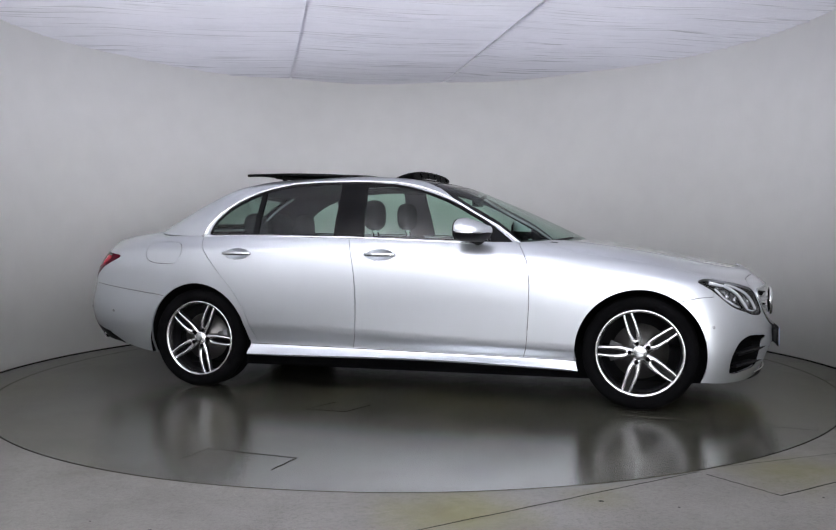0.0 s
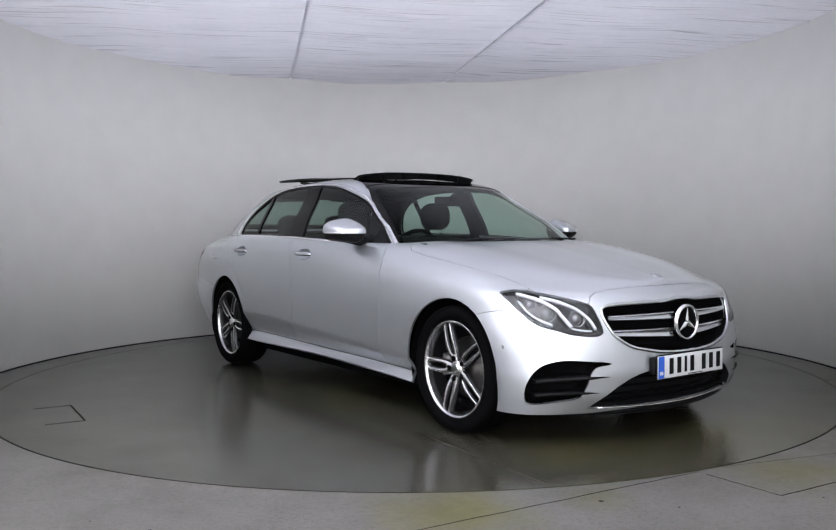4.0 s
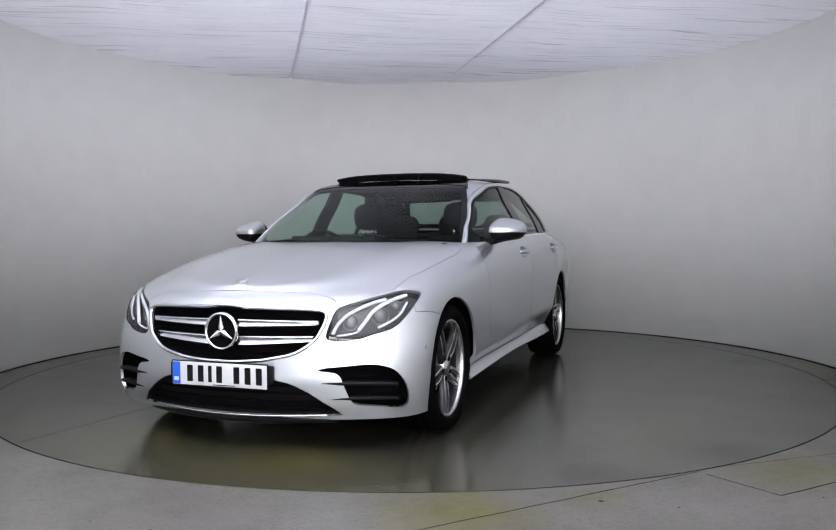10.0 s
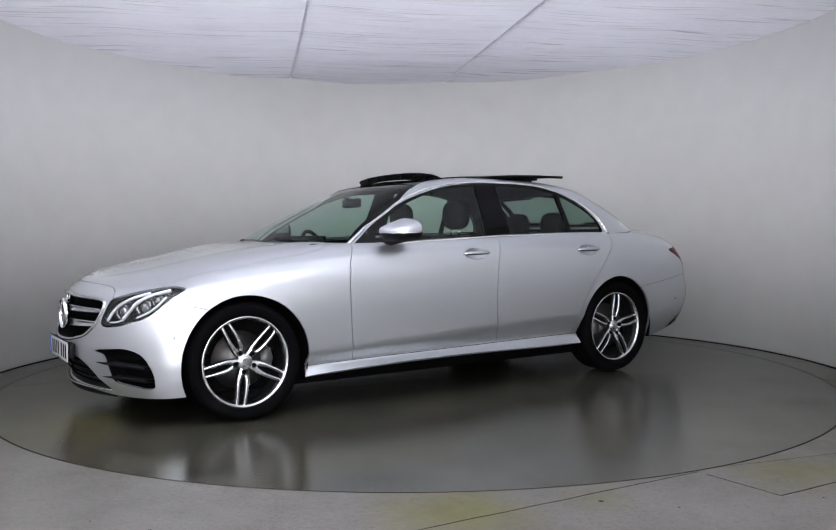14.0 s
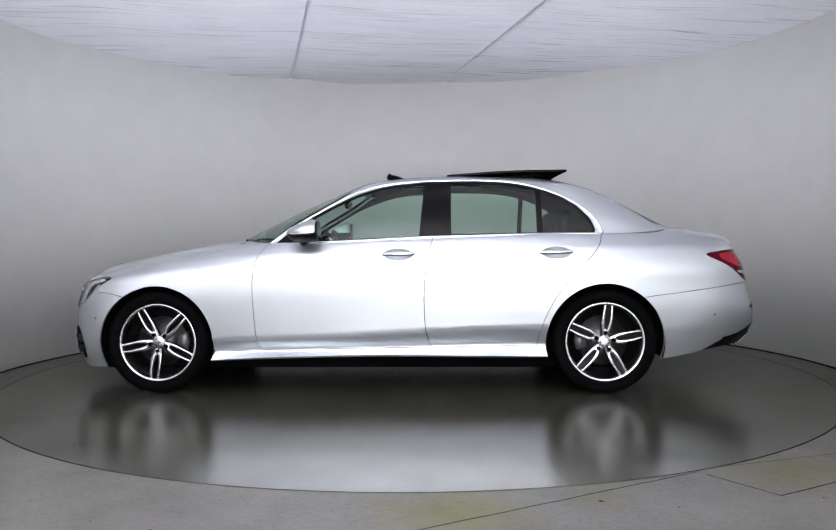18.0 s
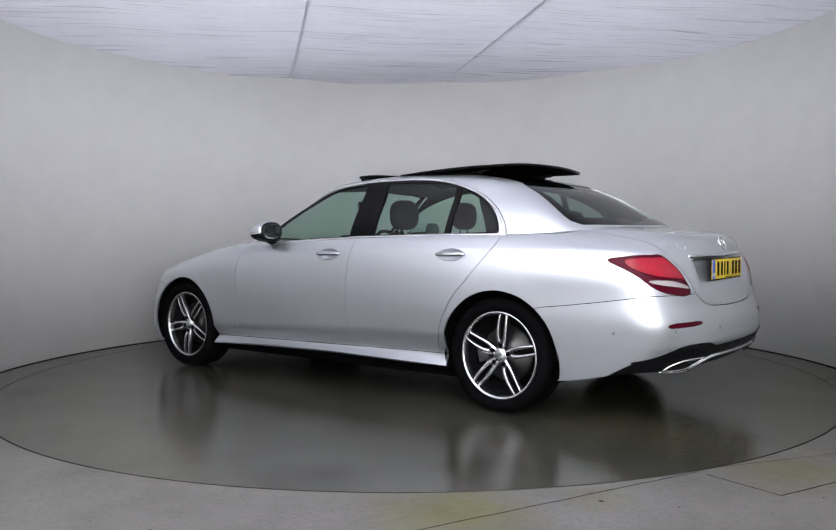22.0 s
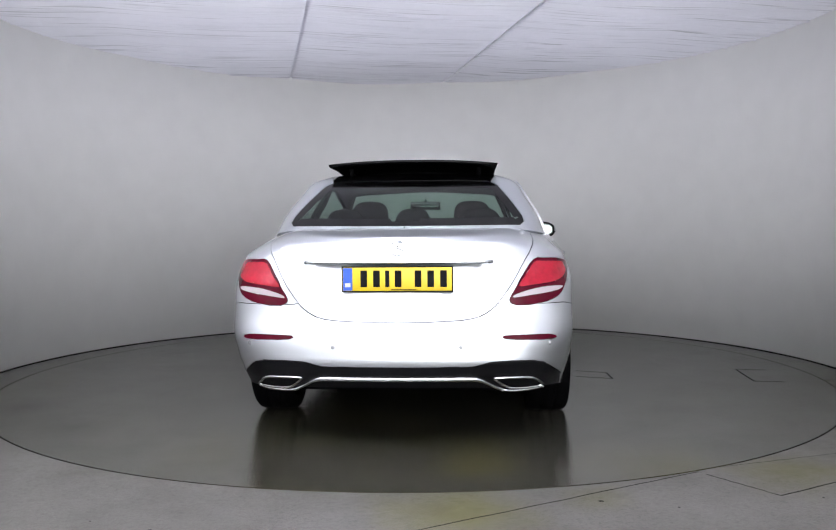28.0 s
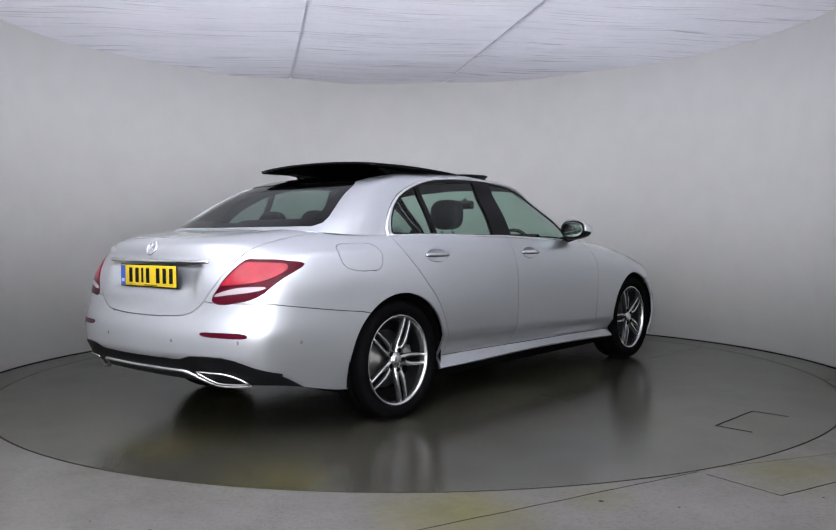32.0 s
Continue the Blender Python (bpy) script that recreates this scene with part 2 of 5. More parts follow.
def booth():
    ob = part("wall_curved", thick_wall(wall_line(R_WALL), wall_line(R_WALL + 0.12), 0, 3.9), M_WALL)
    tagged(ob, "smooth curved off-white painted studio wall", "wall", kind="structure")
    # never in view: wall added behind the camera to close the booth and bounce light
    ob = part("wall_behind", thick_wall([(-R_WALL - 0.12, SIDE_END), (R_WALL + 0.12, SIDE_END)],
                                        [(-R_WALL - 0.12, SIDE_END - 0.12), (R_WALL + 0.12, SIDE_END - 0.12)], 0, 3.9), M_WALL, smooth=False)
    tagged(ob, "unseen plain off-white wall added to close the booth", "wall", kind="structure")
    # never in view: slab added over the lamps to shut out the world's light
    ob = part("roof_slab", thick_wall([(-3.4, -9.4), (3.4, -9.4)], [(-3.4, 3.4), (3.4, 3.4)], 3.9, 4.0), M_WALL, smooth=False)
    tagged(ob, "unseen white slab added to close the booth above its lamps", "roof", kind="structure")
    # thin dark line where the wall meets the floor
    ob = part("baseboard", thick_wall(wall_line(R_WALL - 0.006), wall_line(R_WALL - 0.001), 0.0, 0.006), M_DARK)
    tagged(ob, "thin dark joint between wall and floor", "baseboard", kind="structure")


def disc_sheet(r0, r1, n, z):
    bm = bmesh.new()
    radii = np.linspace(r0, r1, 6)
    rows = [[bm.verts.new((r * math.cos(a), r * math.sin(a), z)) for a in np.linspace(0, 2 * math.pi, n, endpoint=False)] for r in radii if r > 0]
    if r0 == 0:
        c = bm.verts.new((0, 0, z))
        for i in range(n):
            bm.faces.new((c, rows[0][i], rows[0][(i + 1) % n]))
    for a, b in zip(rows, rows[1:]):
        for i in range(n):
            bm.faces.new((a[i], b[i], b[(i + 1) % n], a[(i + 1) % n]))
    return bm


def floors():
    # the fixed floor with a round pit for the turntable
    n = 160
    bm = bmesh.new()
    inner = [bm.verts.new(((R_DISC + 0.012) * math.cos(a), (R_DISC + 0.012) * math.sin(a), 0)) for a in np.linspace(0, 2 * math.pi, n, endpoint=False)]
    low = [bm.verts.new((v.co.x, v.co.y, -0.10)) for v in inner]
    mid = [bm.verts.new((v.co.x * 1.13, v.co.y * 1.13, 0)) for v in inner]
    outer = []
    for v in inner:
        k = max(abs(v.co.x), abs(v.co.y))
        outer.append(bm.verts.new((v.co.x / k * 3.4, v.co.y / k * 3.4 if v.co.y > 0 else v.co.y / k * 9.4, 0)))
    for i in range(n):
        j = (i + 1) % n
        bm.faces.new((inner[i], mid[i], mid[j], inner[j])).material_index = int(inner[i].co.y > -.5)
        bm.faces.new((mid[i], outer[i], outer[j], mid[j]))
        bm.faces.new((low[i], inner[i], inner[j], low[j]))
    bm.faces.new(low)
    ob = part("floor", bm, (M_FLOOR, M_DISC), smooth=False)
    tagged(ob, "worn grey concrete floor with yellowish stains", "floor", kind="structure")


def turntable():
    base = tagged(new("turntable"), "round grey concrete turntable with glossy worn surface", "turntable")
    bm = disc_sheet(0, R_DISC, 160, 0.0)
    ed = [e for e in bm.edges if e.is_boundary]
    ext = bmesh.ops.extrude_edge_only(bm, edges=ed)["geom"]
    for v in ext:
        if isinstance(v, bmesh.types.BMVert):
            v.co.z = -0.06
    part("deck", bm, M_DISC, base, smooth=False)
    return base


SEAM_DIR = math.radians(10.8)
SEAMS = (-4.62, -3.85, -2.31, -.768, .926, 2.28, 3.85, 4.62)


def ceiling():
    """Stretched cloth in long panels with cross wrinkles, held by pale battens."""
    bm = bmesh.new()
    ca, sa = math.cos(SEAM_DIR), math.sin(SEAM_DIR)
    rnd = random.Random(5)
    us = np.array(sorted(list(np.linspace(-4.6, 4.6, 139)) + [q + d for q in SEAMS[3:5] for d in (-.012, .012)]))
    vs = np.concatenate([np.linspace(-9.8, -1.0, 60, endpoint=False), np.linspace(-1.0, 3.5, 900)])
    folds = {}
    for k in range(len(SEAMS) + 1):
        folds[k] = []
        for n in range(78):
            wide = rnd.random() ** 2
            folds[k].append((rnd.uniform(-1.0, 3.5), .006 + .008 * wide, (-1 if rnd.random() < .8 else .6) * (.003 + .009 * wide) * rnd.uniform(.5, 1.3), rnd.uniform(-.10, .14),
                             rnd.uniform(0.1, 0.9), rnd.uniform(0.25, 0.7)))
    rows = []
    for u in us:
        k = sum(u > s for s in SEAMS[1:-1])
        w = (u - SEAMS[k]) / (SEAMS[k + 1] - SEAMS[k])
        z = np.full(len(vs), Z_CEIL) - 0.018 * math.sin(math.pi * w)
        for c, s, h, tilt, mid, span in folds[k]:
            fade = math.exp(-((w - mid) / span) ** 2) * math.sin(math.pi * w) ** 0.5
            z += h * fade * np.exp(-((vs - c - tilt * w) / s) ** 2)
        rows.append([bm.verts.new((u * ca - v * sa, u * sa + v * ca, zz)) for v, zz in zip(vs, z)])
    for u0, u1, a, b in zip(us, us[1:], rows, rows[1:]):
        # slots added in the cloth so lamps above brighten the translucent battens
        if any(abs((u0 + u1) / 2 - q) < .012 for q in SEAMS[3:5]):
            continue  # the slot that the batten covers
        for i in range(len(vs) - 1):
            bm.faces.new((a[i], b[i], b[i + 1], a[i + 1]))
    far = [f for f in bm.faces if (lambda c: abs(c.x) > R_WALL + 0.1 or c.y < SIDE_END - 0.1 or (c.y > 0 and c.xy.length > R_WALL + 0.1))(f.calc_center_median())]
    bmesh.ops.delete(bm, geom=far, context="FACES")
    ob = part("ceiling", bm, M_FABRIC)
    tagged(ob, "white stretched fabric ceiling with many wrinkles", "ceiling", kind="structure")
    for u in SEAMS[3:5]:
        bm = bmesh.new()
        bmesh.ops.create_cube(bm, size=1)
        for v in bm.verts:
            v.co = Vector((v.co.x * 0.030, v.co.y * 12.0 - 3.05, v.co.z * 0.006))
        bmesh.ops.rotate(bm, verts=bm.verts, matrix=Matrix.Rotation(SEAM_DIR, 3, "Z"))
        bmesh.ops.translate(bm, verts=bm.verts, vec=(u * ca, u * sa, Z_CEIL - 0.012))
        for x in (-1, 1):
            bmesh.ops.bisect_plane(bm, geom=bm.verts[:] + bm.edges[:] + bm.faces[:], plane_co=(x * (R_WALL - 0.01), 0, 0), plane_no=(x, 0, 0), clear_outer=True)
        ob = part("trim", bm, M_BATTEN, smooth=False)
        tagged(ob, "thin white batten along a ceiling seam", "batten", "ceiling battens", "structure")


booth()
floors()
TABLE = turntable()
ceiling()

# ---- the car's shell ----
CAR = tagged(new("saloon_car"), "silver metallic four-door saloon with open panoramic sunroof", "car")


def end_shape(q, a, r):
    """How far a rounded end reaches, from 1 at its middle to 0 where the straight side begins; q is the share of the half width."""
    return 1 - a * q**2 - (1 - a) * (1 - (1 - q**8) ** (1 / r))


def end_width(c, a, r):
    q = np.linspace(0, 1, 6000)
    return np.interp(-c, -end_shape(q, a, r), q)


def cap_steps(n, count):
    """Fractions of a rounded end, evenly spaced along its outline."""
    y = np.linspace(0, 1, 4000)
    c = end_shape(y, 0.25, 6)
    s = np.concatenate([[0], np.cumsum(np.hypot(np.diff(c) * n, np.diff(y) * 0.9))])
    return np.interp(np.linspace(0, s[-1], count), s, c)


def loft(levels, xs_front, xs_rear, n_front, n_side, n_rear, per, creases=None):
    """A half shell. Each level is a ring from the nose, round the side, to the tail: (nose x, tail x, exponents, width, height)."""
    cf, cr = cap_steps(1.2, n_front), cap_steps(1.1, n_rear)
    rings = []
    for nose, tail, (nf, mf), (nr, mr), w, z in levels:
        xf = xs_front + (nose - xs_front) * cf
        xr = xs_rear - (xs_rear - tail) * cr[::-1]
        x = np.concatenate([xf, np.linspace(xs_front, xs_rear, n_side)[1:-1], xr])
        e = np.concatenate([end_width(cf, nf, mf), np.ones(n_side - 2), end_width(cr[::-1], nr, mr)])
        rings.append(np.stack([x, w(x) * e, z(x)], 1))
    rings = np.array(rings)
    # smooth sections through the levels
    n = len(rings)
    out = []
    tang = np.empty_like(rings)
    seg = np.maximum(np.linalg.norm(np.diff(rings, axis=0), axis=2, keepdims=True), 1e-4)
    sl = np.diff(rings, axis=0) / seg
    tang[0], tang[-1] = sl[0], sl[-1]
    tang[1:-1] = (sl[:-1] * seg[1:] + sl[1:] * seg[:-1]) / (seg[:-1] + seg[1:])
    for k in range(n - 1):
        c0, c1 = (creases or {}).get(k, 0), (creases or {}).get(k + 1, 0)
        t0 = sl[k] * c0 + tang[k] * (1 - c0)
        t1 = sl[k] * c1 + tang[k + 1] * (1 - c1)
        for t in np.linspace(0, 1, per[k], endpoint=False):
            out.append(rings[k] * (2 * t**3 - 3 * t**2 + 1) + rings[k + 1] * (3 * t**2 - 2 * t**3)
                       + seg[k] * (t0 * (t**3 - 2 * t**2 + t) + t1 * (t**3 - t**2)))
    out.append(rings[-1])
    return np.array(out)


def grid_mesh(g):
    bm = bmesh.new()
    vs = [[bm.verts.new(p) for p in row] for row in g]
    for a, b in zip(vs, vs[1:]):
        for i in range(len(a) - 1):
            bm.faces.new((a[i], a[i + 1], b[i + 1], b[i]))
    bmesh.ops.remove_doubles(bm, verts=bm.verts, dist=2e-4)
    bmesh.ops.dissolve_degenerate(bm, dist=1e-5, edges=bm.edges)
    return bm


S = spline
BODY_LEVELS = [
    (2.185, -2.47, (0.19, 15), (0.09, 6), S((-2.6, .78), (-2.1, .82), (-1.5, .86), (-1.05, .896), (0, .90), (1.05, .896), (1.5, .88), (1.9, .885), (2.2, .87)),
     S((2.2, .168), (1.85, .175), (1.5, .19), (1.08, .222), (-1.08, .243), (-1.88, .225), (-2.2, .285), (-2.5, .31))),
    (2.255, -2.535, (0.22, 15), (0.08, 6), S((-2.6, .81), (-2.1, .845), (-1.5, .885), (-1.05, .855), (0, .850), (1.05, .856), (1.5, .892), (1.9, .905), (2.2, .89)),
     S((2.2, .26), (1.5, .27), (1.08, .278), (-1.08, .313), (-1.9, .325), (-2.2, .36), (-2.5, .37))),
    (2.275, -2.565, (0.24, 15), (0.08, 6), S((-2.6, .835), (-2.1, .868), (-1.5, .912), (0, .912), (1.5, .914), (1.9, .92), (2.2, .91)),
     S((2.2, .36), (1.5, .35), (.76, .362), (-1.08, .444), (-1.9, .43), (-2.5, .44))),
    (2.265, -2.55, (0.245, 14), (0.08, 10), S((-2.6, .845), (-2.1, .875), (-1.5, .922), (0, .918), (1.5, .922), (1.9, .92), (2.2, .91)),
     S((2.2, .49), (1.5, .52), (0, .56), (-1.9, .56), (-2.5, .555))),
    (2.25, -2.51, (0.26, 13), (0.07, 11), S((-2.6, .835), (-2.1, .872), (-1.5, .922), (0, .922), (1.5, .915), (2.2, .89)),
     S((2.25, .60), (1.8, .64), (1.5, .67), (0, .70), (-1.9, .70), (-2.5, .655))),
    (2.225, -2.49, (0.265, 12), (0.09, 11), S((-2.6, .82), (-2.1, .868), (-1.5, .912), (0, .916), (1.1, .90), (1.5, .885), (2.2, .85)),
     S((2.25, .69), (1.9, .73), (1.5, .785), (1.1, .82), (0, .84), (-1.5, .85), (-2.5, .80))),
    (2.20, -2.465, (0.27, 9), (0.14, 10), S((-2.6, .78), (-2.0, .835), (-1.5, .885), (0, .90), (.7, .875), (1.1, .85), (1.5, .825), (1.9, .79), (2.2, .76)),
     S((2.2, .735), (1.9, .77), (1.5, .845), (1.1, .89), (.5, .922), (-.4, .935), (-1.5, .95), (-2.1, .945), (-2.5, .915))),
    (2.15, -2.445, (0.26, 6), (0.12, 7), S((-2.5, .68), (-2.2, .70), (-1.9, .735), (-1.45, .81), (-.36, .853), (.4, .843), (.8, .81), (1.1, .77), (1.5, .735), (1.9, .69), (2.2, .66)),
     S((2.15, .772), (1.9, .797), (1.5, .885), (1.1, .944), (.8, .963), (.42, .987), (-.36, 1.023), (-1.45, 1.037), (-1.9, 1.027), (-2.2, 1.007), (-2.45, .992))),
    (2.135, -2.43, (0.22, 6), (0.14, 7), S((-2.5, .60), (-1.9, .65), (-1.45, .70), (0, .72), (.8, .68), (1.5, .60), (2.2, .52)),
     S((2.15, .784), (1.9, .828), (1.5, .915), (1.1, .974), (.8, .996), (0, 1.02), (-1.45, 1.06), (-1.9, 1.058), (-2.2, 1.034), (-2.45, 1.012))),
    (2.125, -2.425, (0.2, 6), (0.12, 7), S((-2.5, .32), (0, .36), (2.2, .30)),
     S((2.15, .793), (1.9, .843), (1.5, .925), (1.1, .988), (.8, 1.013), (0, 1.04), (-1.45, 1.08), (-1.9, 1.08), (-2.2, 1.053), (-2.45, 1.026))),
    (2.12, -2.42, (0.2, 6), (0.12, 7), S((0, 0.0)),
     S((2.15, .80), (1.9, .852), (1.5, .932), (1.1, .994), (.8, 1.018), (0, 1.05), (-1.45, 1.09), (-1.9, 1.085), (-2.2, 1.058), (-2.45, 1.030))),
]
CABIN_LEVELS = [
    (1.07, -2.02, (0.18, 6), (0.09, 11), S((-2.1, .70), (-1.45, .80), (-.9, .835), (.3, .838), (.8, .82), (1.0, .80)),
     S((1.05, 1.0), (.77, .955), (.42, .985), (-.36, 1.022), (-1.45, 1.036), (-1.75, 1.045), (-2.02, 1.078))),
    (.79, -1.82, (0.19, 6), (0.09, 11), S((-2.1, .67), (-1.45, .755), (-.9, .787), (.3, .79), (.8, .76)),
     S((.76, 1.135), (.5, 1.115), (-.36, 1.14), (-1.3, 1.14), (-1.6, 1.15), (-1.86, 1.185))),
    (.50, -1.60, (0.20, 6), (0.09, 11), S((-1.8, .63), (-1.2, .70), (-.6, .722), (.1, .722), (.5, .70)),
     S((.47, 1.265), (.3, 1.25), (-.36, 1.27), (-1.2, 1.265), (-1.45, 1.272), (-1.65, 1.295))),
    (.20, -1.34, (0.19, 6), (0.09, 11), S((-1.5, .575), (-1.0, .635), (-.4, .648), (.1, .645)),
     S((.18, 1.38), (0, 1.383), (-.36, 1.40), (-.9, 1.39), (-1.2, 1.376), (-1.38, 1.382))),
    (.09, -1.26, (0.14, 6), (0.10, 6), S((-1.4, .53), (-1.0, .575), (-.4, .59), (.1, .58)),
     S((.10, 1.404), (-.1, 1.410), (-.4, 1.422), (-.9, 1.412), (-1.3, 1.396))),
    (.03, -1.20, (0.14, 6), (0.10, 6), S((0, .30)), S((.03, 1.422), (-.3, 1.438), (-.6, 1.442), (-.9, 1.434), (-1.24, 1.410))),
    (0.0, -1.18, (0.14, 6), (0.10, 6), S((0, 0.0)), S((0, 1.430), (-.3, 1.446), (-.6, 1.450), (-.9, 1.442), (-1.22, 1.416))),
]


from mathutils.bvhtree import BVHTree
from mathutils.geometry import barycentric_transform


# ---- cutting the shell into panels ----
AX = {"side": (0, 2), "end": (1, 2), "top": (0, 1)}


def cut(bm, line, view, cond):
    """Scores a polyline, seen from one side, into the faces that satisfy cond."""
    ia, ib = AX[view]
    pts = [Vector(p) for p in line]
    a0, a1 = min(p.x for p in pts) - .05, max(p.x for p in pts) + .05
    b0, b1 = min(p.y for p in pts) - .05, max(p.y for p in pts) + .05
    near = set()
    for f in bm.faces:
        c = f.calc_center_median()
        if a0 < c[ia] < a1 and b0 < c[ib] < b1 and cond(c):
            near.add(f)
    for p, q in zip(pts, pts[1:]):
        d = q - p
        if d.length < 1e-5:
            continue
        lo = (min(p.x, q.x) - 1e-4, min(p.y, q.y) - 1e-4)
        hi = (max(p.x, q.x) + 1e-4, max(p.y, q.y) + 1e-4)
        sel = []
        for f in near:
            if not f.is_valid:
                continue
            co = [(v.co[ia], v.co[ib]) for v in f.verts]
            if (max(c[0] for c in co) >= lo[0] and min(c[0] for c in co) <= hi[0]
                    and max(c[1] for c in co) >= lo[1] and min(c[1] for c in co) <= hi[1]):
                sel.append(f)
        if not sel:
            continue
        geom = set(sel)
        for f in sel:
            geom.update(f.verts)
            geom.update(f.edges)
        co, no = [0, 0, 0], [0, 0, 0]
        co[ia], co[ib] = p.x, p.y
        no[ia], no[ib] = -d.y, d.x
        res = bmesh.ops.bisect_plane(bm, geom=list(geom), dist=2e-5, plane_co=co, plane_no=Vector(no).normalized())
        near.update(g for g in res["geom"] if isinstance(g, bmesh.types.BMFace))
        near = {f for f in near if f.is_valid}


def rounded(pts, n=4):
    """A closed smooth outline through the points."""
    p = np.array(pts, float)
    k = len(p)
    out = []
    for i in range(k):
        a, b, c, d = p[i - 1], p[i], p[(i + 1) % k], p[(i + 2) % k]
        for t in np.linspace(0, 1, n, endpoint=False):
            out.append(tuple(0.5 * (2 * b + (c - a) * t + (2 * a - 5 * b + 4 * c - d) * t**2 + (3 * b - a - 3 * c + d) * t**3)))
    return out


def inside(a, b, poly):
    """Which of the points (a, b) lie in the polygon."""
    res = np.zeros(len(a), bool)
    n = len(poly)
    for i in range(n):
        (x0, y0), (x1, y1) = poly[i], poly[(i + 1) % n]
        if y0 == y1:
            continue
        res ^= ((y0 > b) != (y1 > b)) & (a < (x1 - x0) * (b - y0) / (y1 - y0) + x0)
    return res


def closed(p):
    return list(p) + [p[0]]


def below(line):
    """A height by position, along a polyline."""
    a = np.array(sorted(line), float)
    return lambda q: np.interp(q, a[:, 0], a[:, 1])


def extract(bm, keep, weld=.0022):
    """A new bmesh of the faces whose index is in keep."""
    out = bmesh.new()
    seen = {}
    for f in bm.faces:
        if keep[f.index]:
            vs = []
            for v in f.verts:
                if v not in seen:
                    seen[v] = out.verts.new(v.co)
                vs.append(seen[v])
            try:
                out.faces.new(vs)
            except ValueError:
                pass
    bmesh.ops.remove_doubles(out, verts=out.verts, dist=weld)
    bmesh.ops.dissolve_degenerate(out, dist=weld * .5, edges=out.edges)
    out.normal_update()
    return out


def mirrored(bm):
    for v in bm.verts:
        v.co.y = -v.co.y
    bmesh.ops.reverse_faces(bm, faces=bm.faces)
    return bm


def both(bm):
    """Adds the mirror image across the car's centre line."""
    src = bm.copy()
    mirrored(src)
    me = bpy.data.meshes.new("half")
    src.to_mesh(me)
    src.free()
    bm.from_mesh(me)
    bpy.data.meshes.remove(me)
    mid = [v for v in bm.verts if abs(v.co.y) < 1.5e-3]
    for v in mid:
        v.co.y = 0
    bmesh.ops.remove_doubles(bm, verts=mid, dist=8e-4)
    bm.normal_update()
    return bm


def lip(bm, gap=0.0017, depth=0.014):
    """Draws a panel's border back from the seam and folds it inwards."""
    bm.normal_update()
    edge = [e for e in bm.edges if e.is_boundary]
    move = {}
    for e in edge:
        f = e.link_faces[0]
        t = (e.verts[1].co - e.verts[0].co)
        if t.length < 1e-7:
            continue
        inw = f.normal.cross(t.normalized())
        if inw.dot(f.calc_center_median() - e.verts[0].co) < 0:
            inw = -inw
        for v in e.verts:
            move.setdefault(v, []).append(inw)
    nor = {v: v.normal.copy() for v in move}
    for v, ds in move.items():
        d = sum(ds, Vector())
        if d.length > 1e-6:
            v.co += d.normalized() * gap
    for e in edge:
        e.smooth = False
    res = bmesh.ops.extrude_edge_only(bm, edges=edge)
    new_v = [g for g in res["geom"] if isinstance(g, bmesh.types.BMVert)]
    lookup = {}
    for e in bm.edges:
        for a, b in ((e.verts[0], e.verts[1]), (e.verts[1], e.verts[0])):
            if a in nor:
                lookup.setdefault(b, []).append(a)
    for v in new_v:
        src = [a for a in lookup.get(v, []) if a in nor and (a.co - v.co).length < 1e-7]
        if src:
            v.co -= nor[src[0]] * depth
    return bm


def offset(bm, d):
    """Moves a sheet along its normals."""
    bm.normal_update()
    ns = [(v, v.normal.copy()) for v in bm.verts]
    for v, n in ns:
        v.co += n * d
    return bm


def bowl(bm, shift, shrink=0.93):
    """A recess behind an opening: the sheet pushed inwards, with side walls."""
    edge = [e for e in bm.edges if e.is_boundary and max(abs(v.co.y) for v in e.verts) > 2e-3]
    res = bmesh.ops.extrude_edge_only(bm, edges=edge)
    rim = [g for g in res["geom"] if isinstance(g, bmesh.types.BMVert)]
    rims = set(rim)
    c = sum((v.co for v in bm.verts), Vector()) / len(bm.verts)
    for v in bm.verts:
        if v not in rims:
            mid = abs(v.co.y) < 2e-3
            v.co = c + (v.co - c) * shrink + Vector(shift)
            if mid:
                v.co.y = 0
    return bm


# ---- body panels ----
G_BODY = loft(BODY_LEVELS, 1.0, -1.4, 70, 90, 70, [3, 4, 5, 5, 5, 5, 5, 5, 6, 6], creases={1: 1, 2: 1, 6: .75})
G_CABIN = loft(CABIN_LEVELS, -.3, -.9, 60, 30, 60, [8, 8, 8, 6, 6, 5])

HEADLAMP = rounded([(.842, .752), (.80, .768), (.758, .769), (.697, .753), (.626, .731), (.545, .702), (.522, .66), (.503, .585), (.512, .558),
                    (.55, .549), (.643, .559), (.70, .578), (.765, .60), (.805, .64), (.835, .70)], 3)
GRILLE = rounded([(-.12, .7025), (.12, .7025), (.30, .6995), (.43, .6945), (.485, .682), (.495, .648), (.475, .59), (.445, .545), (.37, .494), (.27, .470), (.173, .456), (0, .449), (-.173, .456)], 3)
VENT = [(.475, .4165), (.60, .431), (.70, .437), (.775, .417), (.817, .375), (.836, .32), (.838, .26), (.812, .228), (.713, .240), (.632, .253), (.606, .285), (.590, .333), (.575, .378), (.545, .404)]
INTAKE = [(-.1, .37), (.20, .371), (.272, .369), (.33, .356), (.38, .336), (.44, .300), (.50, .255), (.545, .212), (.56, .196), (.30, .187), (0, .184), (-.1, .184)]
BONNET_END = [(-.02, .777), (.128, .776), (.279, .771), (.40, .763), (.47, .752), (.512, .735), (.532, .712), (.545, .703), (.626, .732), (.697, .754), (.758, .770), (.80, .7695)]
